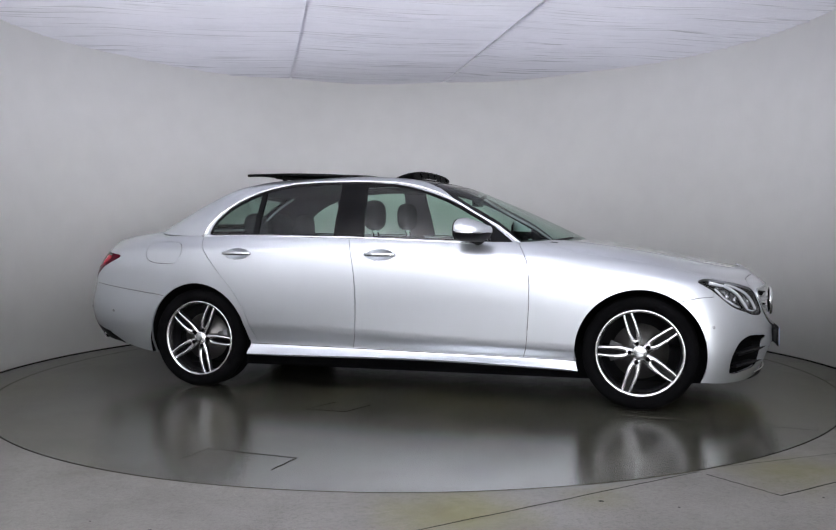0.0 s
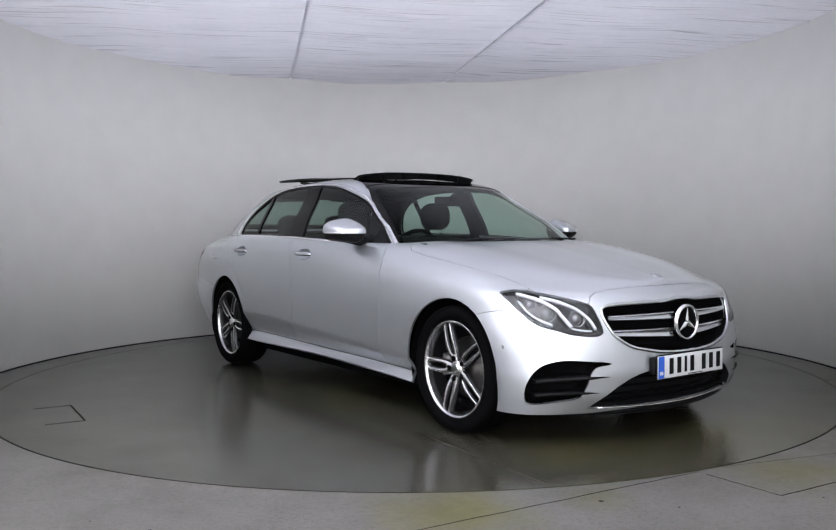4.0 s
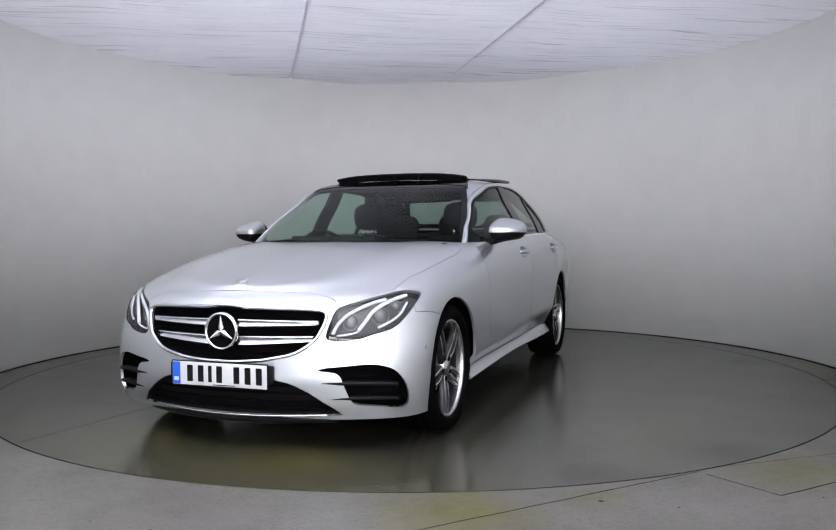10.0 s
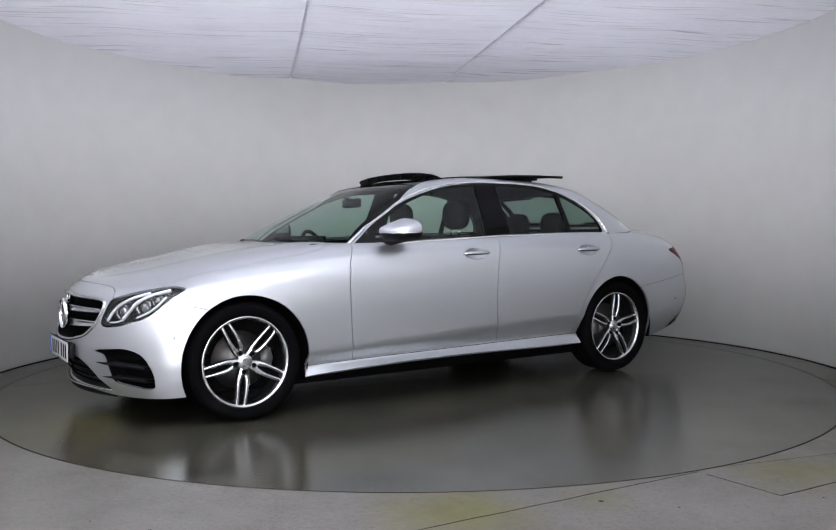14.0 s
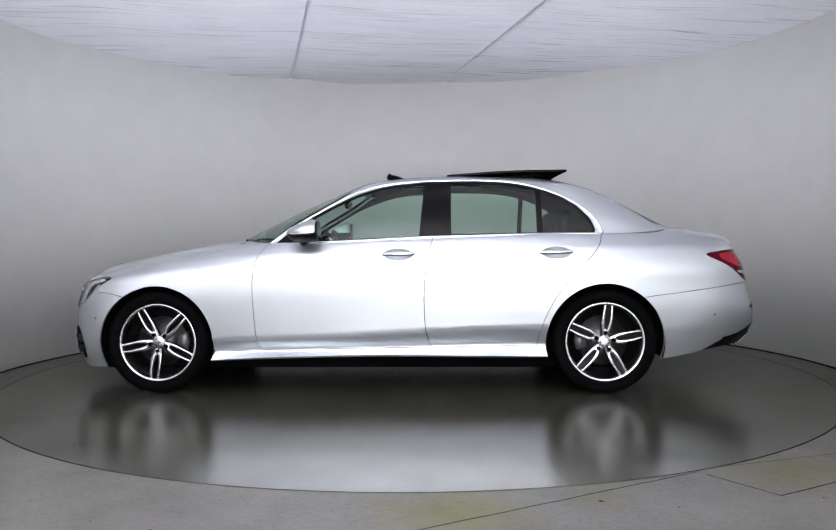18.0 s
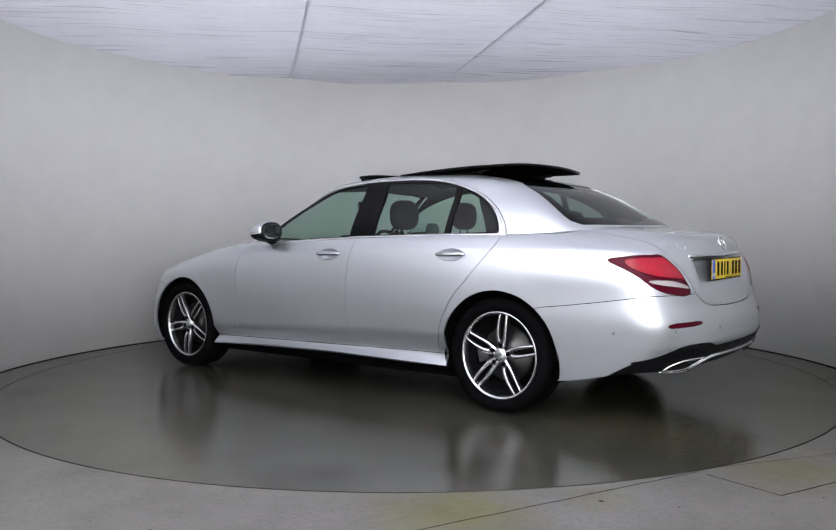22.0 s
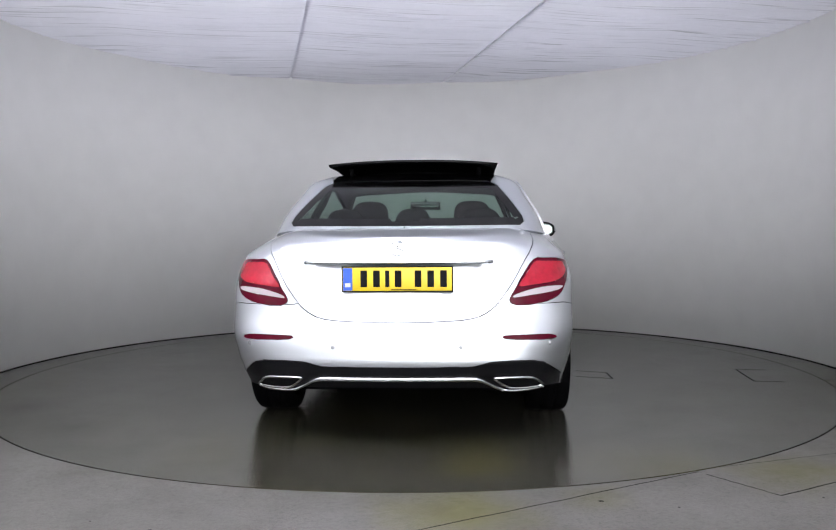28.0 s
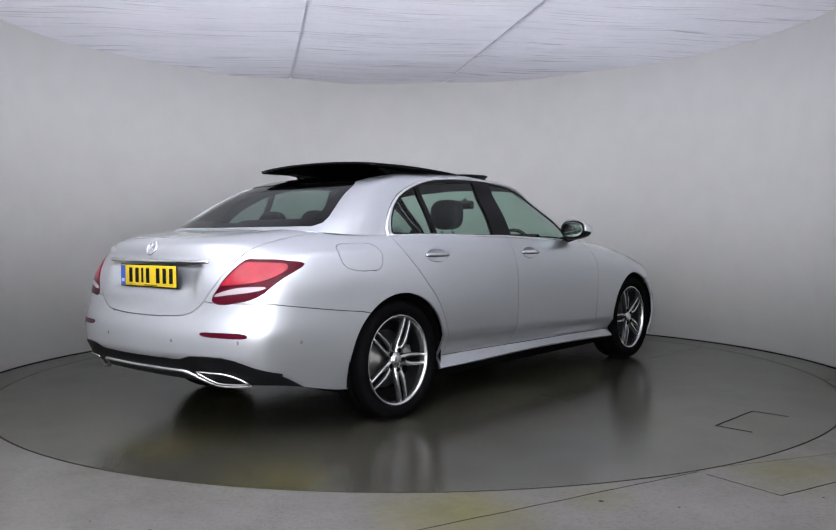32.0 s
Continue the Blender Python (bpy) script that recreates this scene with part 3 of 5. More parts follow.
BONNET_SIDE = [(1.885, .7695), (1.80, .796), (1.68, .830), (1.5, .866), (1.28, .901), (1.10, .926), (.97, .952), (.88, .985), (.80, 1.03)]
WING_SEAM = [(1.87, .672), (1.80, .668), (1.757, .660), (1.66, .637), (1.60, .62)]
DOOR_FRONT = [(.72, 1.02), (.751, .969), (.785, .915), (.805, .873), (.818, .80), (.824, .734), (.823, .63), (.817, .525), (.81, .43), (.802, .351), (.771, .270)]
DOOR_MID = [(-.36, 1.06), (-.357, 1.027), (-.342, .97), (-.329, .917), (-.316, .855), (-.307, .796), (-.299, .71), (-.296, .622), (-.298, .52), (-.305, .414), (-.32, .36), (-.342, .296)]
DOOR_REAR = [(-1.455, 1.06), (-1.451, 1.03), (-1.442, .995), (-1.427, .961), (-1.38, .90), (-1.324, .838), (-1.26, .765), (-1.186, .686), (-1.14, .62), (-1.099, .548), (-1.073, .49), (-1.054, .426), (-1.035, .37), (-1.023, .30)]
SILL_TOP = [(1.20, .276), (1.084, .278), (.771, .283), (-.342, .301), (-1.02, .312), (-1.2, .315)]
BOOT = [(-.05, .628), (.10, .629), (.2, .632), (.28, .636), (.339, .642), (.385, .653), (.425, .672), (.465, .702), (.50, .745), (.54, .80), (.58, .864), (.612, .92), (.638, .958), (.655, .99), (.664, 1.012), (.668, 1.08), (.668, 1.3), (-.05, 1.3)]
TAIL = rounded([(.836, .900), (.80, .917), (.764, .924), (.71, .925), (.655, .921), (.60, .85), (.565, .79), (.533, .738), (.54, .716), (.575, .706), (.65, .711), (.735, .728), (.79, .762), (.828, .84)], 3)
REFLECTOR = rounded([(.757, .556), (.72, .567), (.61, .568), (.505, .566), (.512, .551), (.61, .547), (.735, .545)], 2)
SKIRT_END = [(-.02, .42), (.30, .421), (.362, .424), (.40, .434), (.437, .444), (.54, .449), (.64, .447), (.69, .436), (.73, .410), (.78, .37), (.83, .33)]
SKIRT_SIDE = [(-1.80, .18), (-1.87, .19), (-1.98, .215), (-2.10, .266), (-2.18, .310), (-2.25, .346), (-2.34, .375), (-2.43, .40), (-2.47, .43)]
FUEL = rounded([(-1.886, .965), (-1.85, .992), (-1.75, .998), (-1.65, .994), (-1.605, .97), (-1.595, .915), (-1.63, .858), (-1.70, .850), (-1.79, .853), (-1.86, .872), (-1.888, .91)], 3)


def ellipse(x, z, a, b, n=28):
    return [(x + a * math.cos(k), z + b * math.sin(k)) for k in np.linspace(0, 2 * math.pi, n, endpoint=False)]


HANDLES = {"front": (-.131, .911), "rear": (-1.148, .918)}
CUPS = {k: ellipse(x, z, .092, .036) for k, (x, z) in HANDLES.items()}


def arc(x, r, a0=-30, a1=210, n=44):
    return [(x + r * math.cos(math.radians(a)), .337 + r * math.sin(math.radians(a))) for a in np.linspace(a0, a1, n)]


ARCH_F, ARCH_R = (1.467, .374), (-1.465, .379)


def panel(name, bm_all, keep, parent, mat=None, label="", sides=True, lipped=True, gap=.0022):
    """Links the chosen faces as a panel: one on each side of the car, or one across it."""
    made = []
    for side in ((1, -1) if sides else (0,)):
        bm = extract(bm_all, keep)
        if side == 0:
            both(bm)
        elif side == -1:
            mirrored(bm)
        if lipped:
            lip(bm, gap)
        made.append(part(name, bm, mat or M_PAINT, parent, label))
    return made


def build_body():
    bm = grid_mesh(G_BODY)
    bmesh.ops.recalc_face_normals(bm, faces=bm.faces)
    side = lambda c: c.y > .45
    nose = lambda c: c.x > 1.55
    rear = lambda c: c.x < -1.85
    # number plate recess in the boot lid, under a sharp lip
    cut(bm, [(-.02, .905), (.42, .905), (.47, .905)], "end", lambda c: c.x < -2.2)
    for v in bm.verts:
        if v.co.x < -2.2 and v.co.z < .9045 and v.co.z > .66 and v.co.y < .45:
            a = min(max((.43 - v.co.y) / .09, 0), 1)
            b = min(max((v.co.z - .68) / .16, 0), 1)
            v.co.x += .036 * a * a * (3 - 2 * a) * b * b * (3 - 2 * b)
    for (x, r) in (ARCH_F, ARCH_R):
        cut(bm, arc(x, r), "side", side)
    cut(bm, closed(HEADLAMP), "end", nose)
    cut(bm, closed(GRILLE), "end", nose)
    cut(bm, closed(rounded(VENT, 3)), "end", nose)
    cut(bm, closed(INTAKE), "end", nose)
    cut(bm, BONNET_END, "end", lambda c: c.x > 1.80)
    cut(bm, BONNET_SIDE, "side", lambda c: c.y > .3 and c.x < 1.95)
    cut(bm, WING_SEAM, "side", side)
    for ln in (DOOR_FRONT, DOOR_MID, DOOR_REAR, SILL_TOP):
        cut(bm, ln, "side", side)
    for ln in CUPS.values():
        cut(bm, closed(ln), "side", side)
    cut(bm, closed(BOOT), "end", rear)
    cut(bm, closed(TAIL), "end", rear)
    cut(bm, closed(REFLECTOR), "end", rear)
    cut(bm, SKIRT_END, "end", lambda c: c.x < -2.25)
    cut(bm, SKIRT_SIDE, "side", lambda c: c.y > .6)
    foot = [(p[0] * .998, p[1] * .992) for p in G_CABIN[0][::3]]
    cut(bm, foot, "top", lambda c: c.z > .93)
    bm.faces.index_update()
    C = np.array([f.calc_center_median() for f in bm.faces])
    N = np.array([f.normal for f in bm.faces])
    x, y, z = C.T
    free = np.ones(len(C), bool)

    def take(mask):
        m = mask & free
        free[m] = False
        return m

    hole = np.zeros(len(C), bool)
    for (ax, r) in (ARCH_F, ARCH_R):
        hole |= (np.hypot(x - ax, z - .337) < r - 1e-5) & (y > .45)
    hole |= inside(x, y, [(p[0], p[1]) for p in foot] + [(foot[-1][0], -.1), (foot[0][0], -.1)]) & (z > .93)
    take(hole)
    grille = take(inside(y, z, GRILLE) & (x > 1.6))
    lamp = take(inside(y, z, HEADLAMP) & (x > 1.55))
    vent = take(inside(y, z, rounded(VENT, 3)) & (x > 1.6))
    intake = take(inside(y, z, INTAKE) & (x > 1.6))
    tail = take(inside(y, z, TAIL) & (x < -1.9))
    refl = take(inside(y, z, REFLECTOR) & (x < -2.0))
    boot = take(inside(y, z, BOOT) & (x < -1.85))
    zs = below(BONNET_SIDE)(x)
    ze = below(BONNET_END)(y)
    bonnet = take(((x < 1.885) & (x > .5) & (z > zs)) | ((x >= 1.885) & (z > ze) & (y < .80)))
    skirt = take((x < -1.86) & ((z < below(SKIRT_SIDE)(x)) & (y > .6) | (x < -2.25) & (z < below(SKIRT_END)(y))))
    front_b = take((x > 1.6) & ((z < below(WING_SEAM)(x)) | (x > 1.87)))
    sill = take((x < 1.2) & (x > -1.2) & (z < below(SILL_TOP)(x)))
    fd = DOOR_FRONT + DOOR_MID[::-1]
    rd = DOOR_MID + DOOR_REAR[::-1]
    cup_f = take(inside(x, z, CUPS["front"]) & (y > .4))
    cup_r = take(inside(x, z, CUPS["rear"]) & (y > .4))
    door_f = take(inside(x, z, fd) & (y > .4))
    door_r = take(inside(x, z, rd) & (y > .4))
    wing = take((x > .3))
    quarter = take(x < -.3)
    return bm, dict(grille=grille, lamp=lamp, vent=vent, intake=intake, tail=tail, refl=refl, boot=boot, bonnet=bonnet, skirt=skirt,
                    front=front_b, sill=sill, door_f=door_f, door_r=door_r, wing=wing, quarter=quarter, cup_f=cup_f, cup_r=cup_r)


BODY, K = build_body()
# the rear bumper is scored off the quarter panel last
REAR_SEAM = [(-1.70, .622), (-1.777, .636), (-1.92, .652), (-2.065, .671), (-2.18, .687), (-2.249, .697), (-2.31, .706), (-2.36, .712), (-2.6, .712)]


def split_quarter():
    bm = extract(BODY, K["quarter"])
    bmesh.ops.recalc_face_normals(bm, faces=bm.faces)
    cut(bm, REAR_SEAM, "side", lambda c: c.y > .5)
    cut(bm, closed(FUEL), "side", lambda c: c.y > .5)
    bm.faces.index_update()
    C = np.array([f.calc_center_median() for f in bm.faces])
    x, y, z = C.T
    seam = below(REAR_SEAM)(x)
    low = (x < -1.6) & (z < seam)
    fuel = inside(x, z, FUEL)
    return bm, low, fuel


QUARTER, Q_LOW, Q_FUEL = split_quarter()

panel("bonnet", BODY, K["bonnet"], CAR, sides=False, gap=.0010)
panel("front_wing", BODY, K["wing"], CAR, gap=.0014)
FRONT_BUMPER = panel("front_bumper", BODY, K["front"], CAR, sides=False)[0]
BOOT_LID = panel("boot_lid", BODY, K["boot"], CAR, sides=False)[0]
FRONT_DOORS = panel("front_door", BODY, K["door_f"], CAR)
REAR_DOORS = panel("rear_door", BODY, K["door_r"], CAR)
panel("side_sill", BODY, K["sill"], CAR, M_PAINT, "silver side sill")
REAR_BUMPER = panel("rear_bumper", QUARTER, Q_LOW, CAR, sides=False)[0]
part("quarter_panel", lip(extract(QUARTER, ~Q_LOW)), M_PAINT, CAR)
quarter_r = part("quarter_panel", lip(mirrored(extract(QUARTER, ~Q_LOW & ~Q_FUEL))), M_PAINT, CAR)
part("fuel_flap", lip(mirrored(extract(QUARTER, Q_FUEL))), M_PAINT, quarter_r)
SKIRT = panel("rear_diffuser", BODY, K["skirt"], REAR_BUMPER, M_BLACK, "black plastic diffuser", sides=False)[0]


# ---- cabin shell ----
CHROME_OUT = [(.775, .957), (.761, .972), (.605, 1.090), (.515, 1.140), (.428, 1.189), (.34, 1.241), (.251, 1.290), (.16, 1.328), (.069, 1.357), (-.02, 1.378), (-.111, 1.390), (-.291, 1.401), (-.47, 1.405), (-.652, 1.405), (-.832, 1.396),
              (-.92, 1.384), (-1.01, 1.365), (-1.10, 1.339), (-1.186, 1.306), (-1.26, 1.270), (-1.322, 1.228), (-1.37, 1.192), (-1.404, 1.156), (-1.432, 1.12), (-1.455, 1.08), (-1.470, 1.03)]
GLASS_OUT = [(.70, .972), (.566, 1.080), (.49, 1.128), (.425, 1.166), (.34, 1.214), (.249, 1.259), (.16, 1.294), (.068, 1.323), (-.02, 1.346), (-.112, 1.362), (-.291, 1.376), (-.47, 1.381), (-.65, 1.381), (-.83, 1.371),
             (-.92, 1.358), (-1.008, 1.339), (-1.08, 1.318), (-1.149, 1.293), (-1.22, 1.260), (-1.286, 1.221), (-1.33, 1.183), (-1.367, 1.143), (-1.392, 1.10), (-1.406, 1.055)]
BELT_LOW = [(.79, .935), (.42, .978), (-.36, 1.016), (-1.0, 1.026), (-1.47, 1.03)]
BELT_TOP = [(.70, .972), (.42, .997), (-.36, 1.034), (-1.0, 1.044), (-1.406, 1.055)]
WINDSCREEN = [(-.05, .90), (.772, .90), (.757, .97), (.732, 1.03), (.675, 1.174), (.628, 1.265), (.580, 1.352), (.55, 1.372), (.45, 1.384), (.3, 1.391), (-.05, 1.395)]
REAR_GLASS = [(-.05, 1.367), (.30, 1.366), (.45, 1.362), (.485, 1.352), (.515, 1.332), (.542, 1.29), (.575, 1.245), (.608, 1.195), (.638, 1.145), (.645, 1.112), (.62, 1.092), (-.05, 1.088)]
ROOF_EDGE = [(.16, .585), (.05, .55), (-.065, .53), (-.4, .525), (-.9, .518), (-1.2, .505), (-1.38, .475), (-1.45, .44)]
SEAL_WIDTH = .011


def grown(poly, d):
    """A closed outline moved outwards."""
    p = np.array(poly, float)
    t = np.roll(p, -1, 0) - np.roll(p, 1, 0)
    n = np.stack([t[:, 1], -t[:, 0]], 1) / np.hypot(t[:, 0], t[:, 1])[:, None]
    area2 = np.sum(p[:, 0] * np.roll(p[:, 1], -1) - np.roll(p[:, 0], -1) * p[:, 1])
    return [tuple(q) for q in p + n * d * np.sign(area2)]


POST = [(-.262, 1.0), (-.275, 1.15), (-.297, 1.41), (-.474, 1.41), (-.474, 1.0)]
DIVIDER = [(-1.035, 1.0), (-1.035, 1.42), (-1.072, 1.42), (-1.072, 1.0)]


def build_cabin():
    bm = grid_mesh(G_CABIN)
    bmesh.ops.recalc_face_normals(bm, faces=bm.faces)
    side = lambda c: c.y > .5
    win = GLASS_OUT + BELT_TOP[::-1]
    outer = CHROME_OUT + BELT_LOW[::-1]
    cut(bm, closed(outer), "side", side)
    cut(bm, closed(win), "side", side)
    seal_line = grown(win, SEAL_WIDTH)
    cut(bm, closed(seal_line), "side", side)
    cut(bm, closed(POST), "side", side)
    cut(bm, closed(DIVIDER), "side", side)
    cut(bm, [(.56, .95), (.56, 1.2)], "side", side)
    cut(bm, closed(WINDSCREEN), "end", lambda c: c.x > -.1)
    cut(bm, closed(REAR_GLASS), "end", lambda c: c.x < -1.3)
    screen_clear, back_clear = grown(WINDSCREEN, -.030), grown(REAR_GLASS, -.045)
    cut(bm, closed(screen_clear), "end", lambda c: c.x > -.1)
    cut(bm, closed(back_clear), "end", lambda c: c.x < -1.3)
    cut(bm, ROOF_EDGE, "top", lambda c: c.z > 1.25)
    hatch = [(-.10, -.02), (-.10, .455), (-.70, .455), (-.70, -.02)]
    cut(bm, hatch, "top", lambda c: c.z > 1.38)
    bm.faces.index_update()
    C = np.array([f.calc_center_median() for f in bm.faces])
    x, y, z = C.T
    free = np.ones(len(C), bool)

    def take(mask):
        m = mask & free
        free[m] = False
        return m

    on_side = y > .5
    post = take(inside(x, z, POST) & inside(x, z, win) & on_side)
    div = take(inside(x, z, DIVIDER) & inside(x, z, win) & on_side)
    glass = take(inside(x, z, win) & on_side & (x > -1.43) & (x < .72))
    sail = glass & (x > .56)
    gf, gr, gq = glass & (x > -.28) & (x < .56), glass & (x < -.3) & (x > -1.05), glass & (x < -1.05)
    seal = take(inside(x, z, seal_line) & inside(x, z, outer) & on_side)
    chrome = take(inside(x, z, outer) & on_side)
    screen = take(inside(y, z, WINDSCREEN) & (x > .05) & (z < 1.3955))
    back = take(inside(y, z, REAR_GLASS) & (x < -1.3))
    mid = y < .06
    screen_edge = screen & ~(inside(y, z, screen_clear) | mid & (z > .93) & (z < 1.37))
    back_edge = back & ~(inside(y, z, back_clear) | mid & (z > 1.116) & (z < 1.338))
    screen, back = screen & ~screen_edge, back & ~back_edge
    e = np.array(ROOF_EDGE[::-1])
    on_roof = (y < np.interp(x, e[:, 0], e[:, 1])) & (z > 1.33)
    opening = take(on_roof & (x < -.10) & (x > -.70) & (y < .455))
    roof = take(on_roof)
    frame = take(np.ones(len(C), bool))
    return bm, dict(sail=sail, seal=seal, post=post, div=div, gf=gf, gr=gr, gq=gq, chrome=chrome, screen=screen, back=back, roof=roof, frame=frame, screen_edge=screen_edge, back_edge=back_edge)


CABIN, W = build_cabin()
LEFT, RIGHT = 1, -1


def half(bm_all, keep, side, d=0.0):
    bm = extract(bm_all, keep)
    if d:
        offset(bm, d)
    return mirrored(bm) if side == RIGHT else bm


for side, fd, rd in ((LEFT, FRONT_DOORS[0], REAR_DOORS[0]), (RIGHT, FRONT_DOORS[1], REAR_DOORS[1])):
    part("roof_rail", lip(half(CABIN, W["frame"], side), 0.003), M_PAINT, CAR)
    part("door_window", half(CABIN, W["gf"], side, -.006), M_GLASS, fd, "green-tinted side glass")
    part("door_window", half(CABIN, W["gr"], side, -.006), M_GLASS, rd, "green-tinted side glass")
    part("quarter_window", half(CABIN, W["gq"], side, -.006), M_GLASS, rd, "small green-tinted quarter glass")
    part("window_seal", lip(half(CABIN, W["seal"], side, -.001), 0, .012), M_BLACK, CAR, "black rubber window seal")
    part("window_surround", lip(half(CABIN, W["chrome"], side, .001), .001, .014), M_PAINT, CAR, "silver window surround")
    part("door_pillar", lip(half(CABIN, W["post"], side, .001), 0, .02), M_GLOSSBLACK, CAR, "gloss black door pillar")
    part("mirror_sail", half(CABIN, W["sail"], side, .001), M_BLACK, fd, "black triangle at the mirror")
    part("window_divider", lip(half(CABIN, W["div"], side, .001), 0, .02), M_GLOSSBLACK, rd, "black divider bar")
for name, key, mat, lab, d in (("windscreen", "screen", M_SCREEN, "tinted windscreen", -.004), ("rear_window", "back", M_REAR_GLASS, "tinted rear screen", -.004),
                               ("windscreen_border", "screen_edge", M_GLOSSBLACK, "black glass border", -.003), ("rear_window_border", "back_edge", M_GLOSSBLACK, "black glass border", -.003),
                               ("roof_panel", "roof", M_GLOSSBLACK, "gloss black glass roof panel", 0)):
    ob = part(name, (lip if key == "roof" else (lambda b: b))(both(offset(extract(CABIN, W[key]), d))), mat, CAR, lab)
for o in CAR.children_recursive:
    if o.name.startswith(("windscreen", "rear_window", "door_window", "quarter_window")):
        o.visible_shadow = False


def polish(obs, grid, reach, skip=lambda co: False):
    """Shades the panels by the smooth surface that they were cut from."""
    src = grid_mesh(grid)
    bmesh.ops.recalc_face_normals(src, faces=src.faces)
    src.normal_update()
    bmesh.ops.triangulate(src, faces=src.faces)
    src.normal_update()
    src.faces.ensure_lookup_table()
    tree = BVHTree.FromBMesh(src)
    for ob in obs:
        me = ob.data
        own = [c.vector.copy() for c in me.corner_normals]
        cache = {}
        for p in me.polygons:
            for li in p.loop_indices:
                vi = me.loops[li].vertex_index
                if vi not in cache:
                    co = me.vertices[vi].co
                    s = 1 if co.y >= 0 else -1
                    loc, nor, fi, dist = tree.find_nearest(Vector((co.x, abs(co.y), co.z)))
                    n = None
                    if dist < reach and not skip(co):
                        vs = src.faces[fi].verts
                        w = barycentric_transform(loc, vs[0].co, vs[1].co, vs[2].co, vs[0].normal, vs[1].normal, vs[2].normal)
                        if abs(co.y) < .004:
                            w.y = 0
                        n = Vector((w.x, w.y * s, w.z)).normalized()
                    cache[vi] = n
                n = cache[vi]
                if n is not None and (abs(n.dot(p.normal)) > .6 or p.area < 2e-6):
                    own[li] = n
                elif n is not None:
                    own[li] = p.normal.copy()
        me.normals_split_custom_set(own)
    src.free()


def named(*names):
    return [o for o in CAR.children_recursive if o.name.split(".")[0] in names]


polish(named("bonnet", "front_wing", "front_bumper", "boot_lid", "front_door", "rear_door", "side_sill", "rear_bumper", "quarter_panel", "fuel_flap"), G_BODY, .003, lambda co: co.x < -2.2 and .665 < co.z < .93 and abs(co.y) < .47)
polish(named("roof_rail", "roof_panel", "windscreen", "rear_window", "door_window", "quarter_window"), G_CABIN, .009)


# ---- small mesh makers ----
def tube(path, r, n=8, caps=True):
    """A rod along a path; r may vary along it."""
    bm = bmesh.new()
    path = [Vector(p) for p in path]
    rs = r if isinstance(r, (list, tuple)) else [r] * len(path)
    rows = []
    for i, p in enumerate(path):
        t = (path[min(i + 1, len(path) - 1)] - path[max(i - 1, 0)]).normalized()
        u = t.cross(Vector((0, 0, 1)))
        u = u.normalized() if u.length > 1e-3 else t.cross(Vector((0, 1, 0))).normalized()
        w = t.cross(u)
        rows.append([bm.verts.new(p + (u * math.cos(a) + w * math.sin(a)) * rs[i]) for a in np.linspace(0, 2 * math.pi, n, endpoint=False)])
    for a, b in zip(rows, rows[1:]):
        for i in range(n):
            bm.faces.new((a[i], a[(i + 1) % n], b[(i + 1) % n], b[i]))
    if caps:
        bm.faces.new(rows[0])
        bm.faces.new(rows[-1])
    bmesh.ops.recalc_face_normals(bm, faces=bm.faces)
    return bm


def fine(path, n=6):
    """A smooth open path through the points."""
    p = [np.array(q, float) for q in path]
    p = [2 * p[0] - p[1]] + p + [2 * p[-1] - p[-2]]
    out = []
    for i in range(1, len(p) - 2):
        a, b, c, d = p[i - 1:i + 3]
        for t in np.linspace(0, 1, n, endpoint=False):
            out.append(0.5 * (2 * b + (c - a) * t + (2 * a - 5 * b + 4 * c - d) * t**2 + (3 * b - a - 3 * c + d) * t**3))
    out.append(p[-2])
    return [tuple(q) for q in out]


def block(sx, sy, sz, at=(0, 0, 0), turn=None, bevel=0.0, seg=2):
    bm = bmesh.new()
    bmesh.ops.create_cube(bm, size=1)
    for v in bm.verts:
        v.co = Vector((v.co.x * sx, v.co.y * sy, v.co.z * sz))
    if bevel:
        bmesh.ops.bevel(bm, geom=bm.edges[:], offset=bevel, segments=seg, affect="EDGES", profile=0.6)
    if turn:
        bmesh.ops.transform(bm, matrix=turn, verts=bm.verts)
    bmesh.ops.translate(bm, verts=bm.verts, vec=at)
    return bm


def lathe(profile, n=48, axis="Y"):
    """A turned form: profile of (radius, depth along the axis)."""
    bm = bmesh.new()
    rows = []
    for r, d in profile:
        rows.append([bm.verts.new((r * math.cos(a), d, r * math.sin(a))) for a in np.linspace(0, 2 * math.pi, n, endpoint=False)])
    for a, b in zip(rows, rows[1:]):
        for i in range(n):
            bm.faces.new((a[i], a[(i + 1) % n], b[(i + 1) % n], b[i]))
    bmesh.ops.remove_doubles(bm, verts=bm.verts, dist=1e-5)
    bmesh.ops.recalc_face_normals(bm, faces=bm.faces)
    return bm


def egg(sx, sy, sz, at=(0, 0, 0), power=1.0, u=28, v=18):
    """A rounded lump; power below 1 makes it boxier."""
    bm = bmesh.new()
    bmesh.ops.create_uvsphere(bm, u_segments=u, v_segments=v, radius=1)
    for w in bm.verts:
        c = [math.copysign(abs(k) ** power, k) for k in w.co]
        w.co = Vector((c[0] * sx, c[1] * sy, c[2] * sz)) + Vector(at)
    return bm


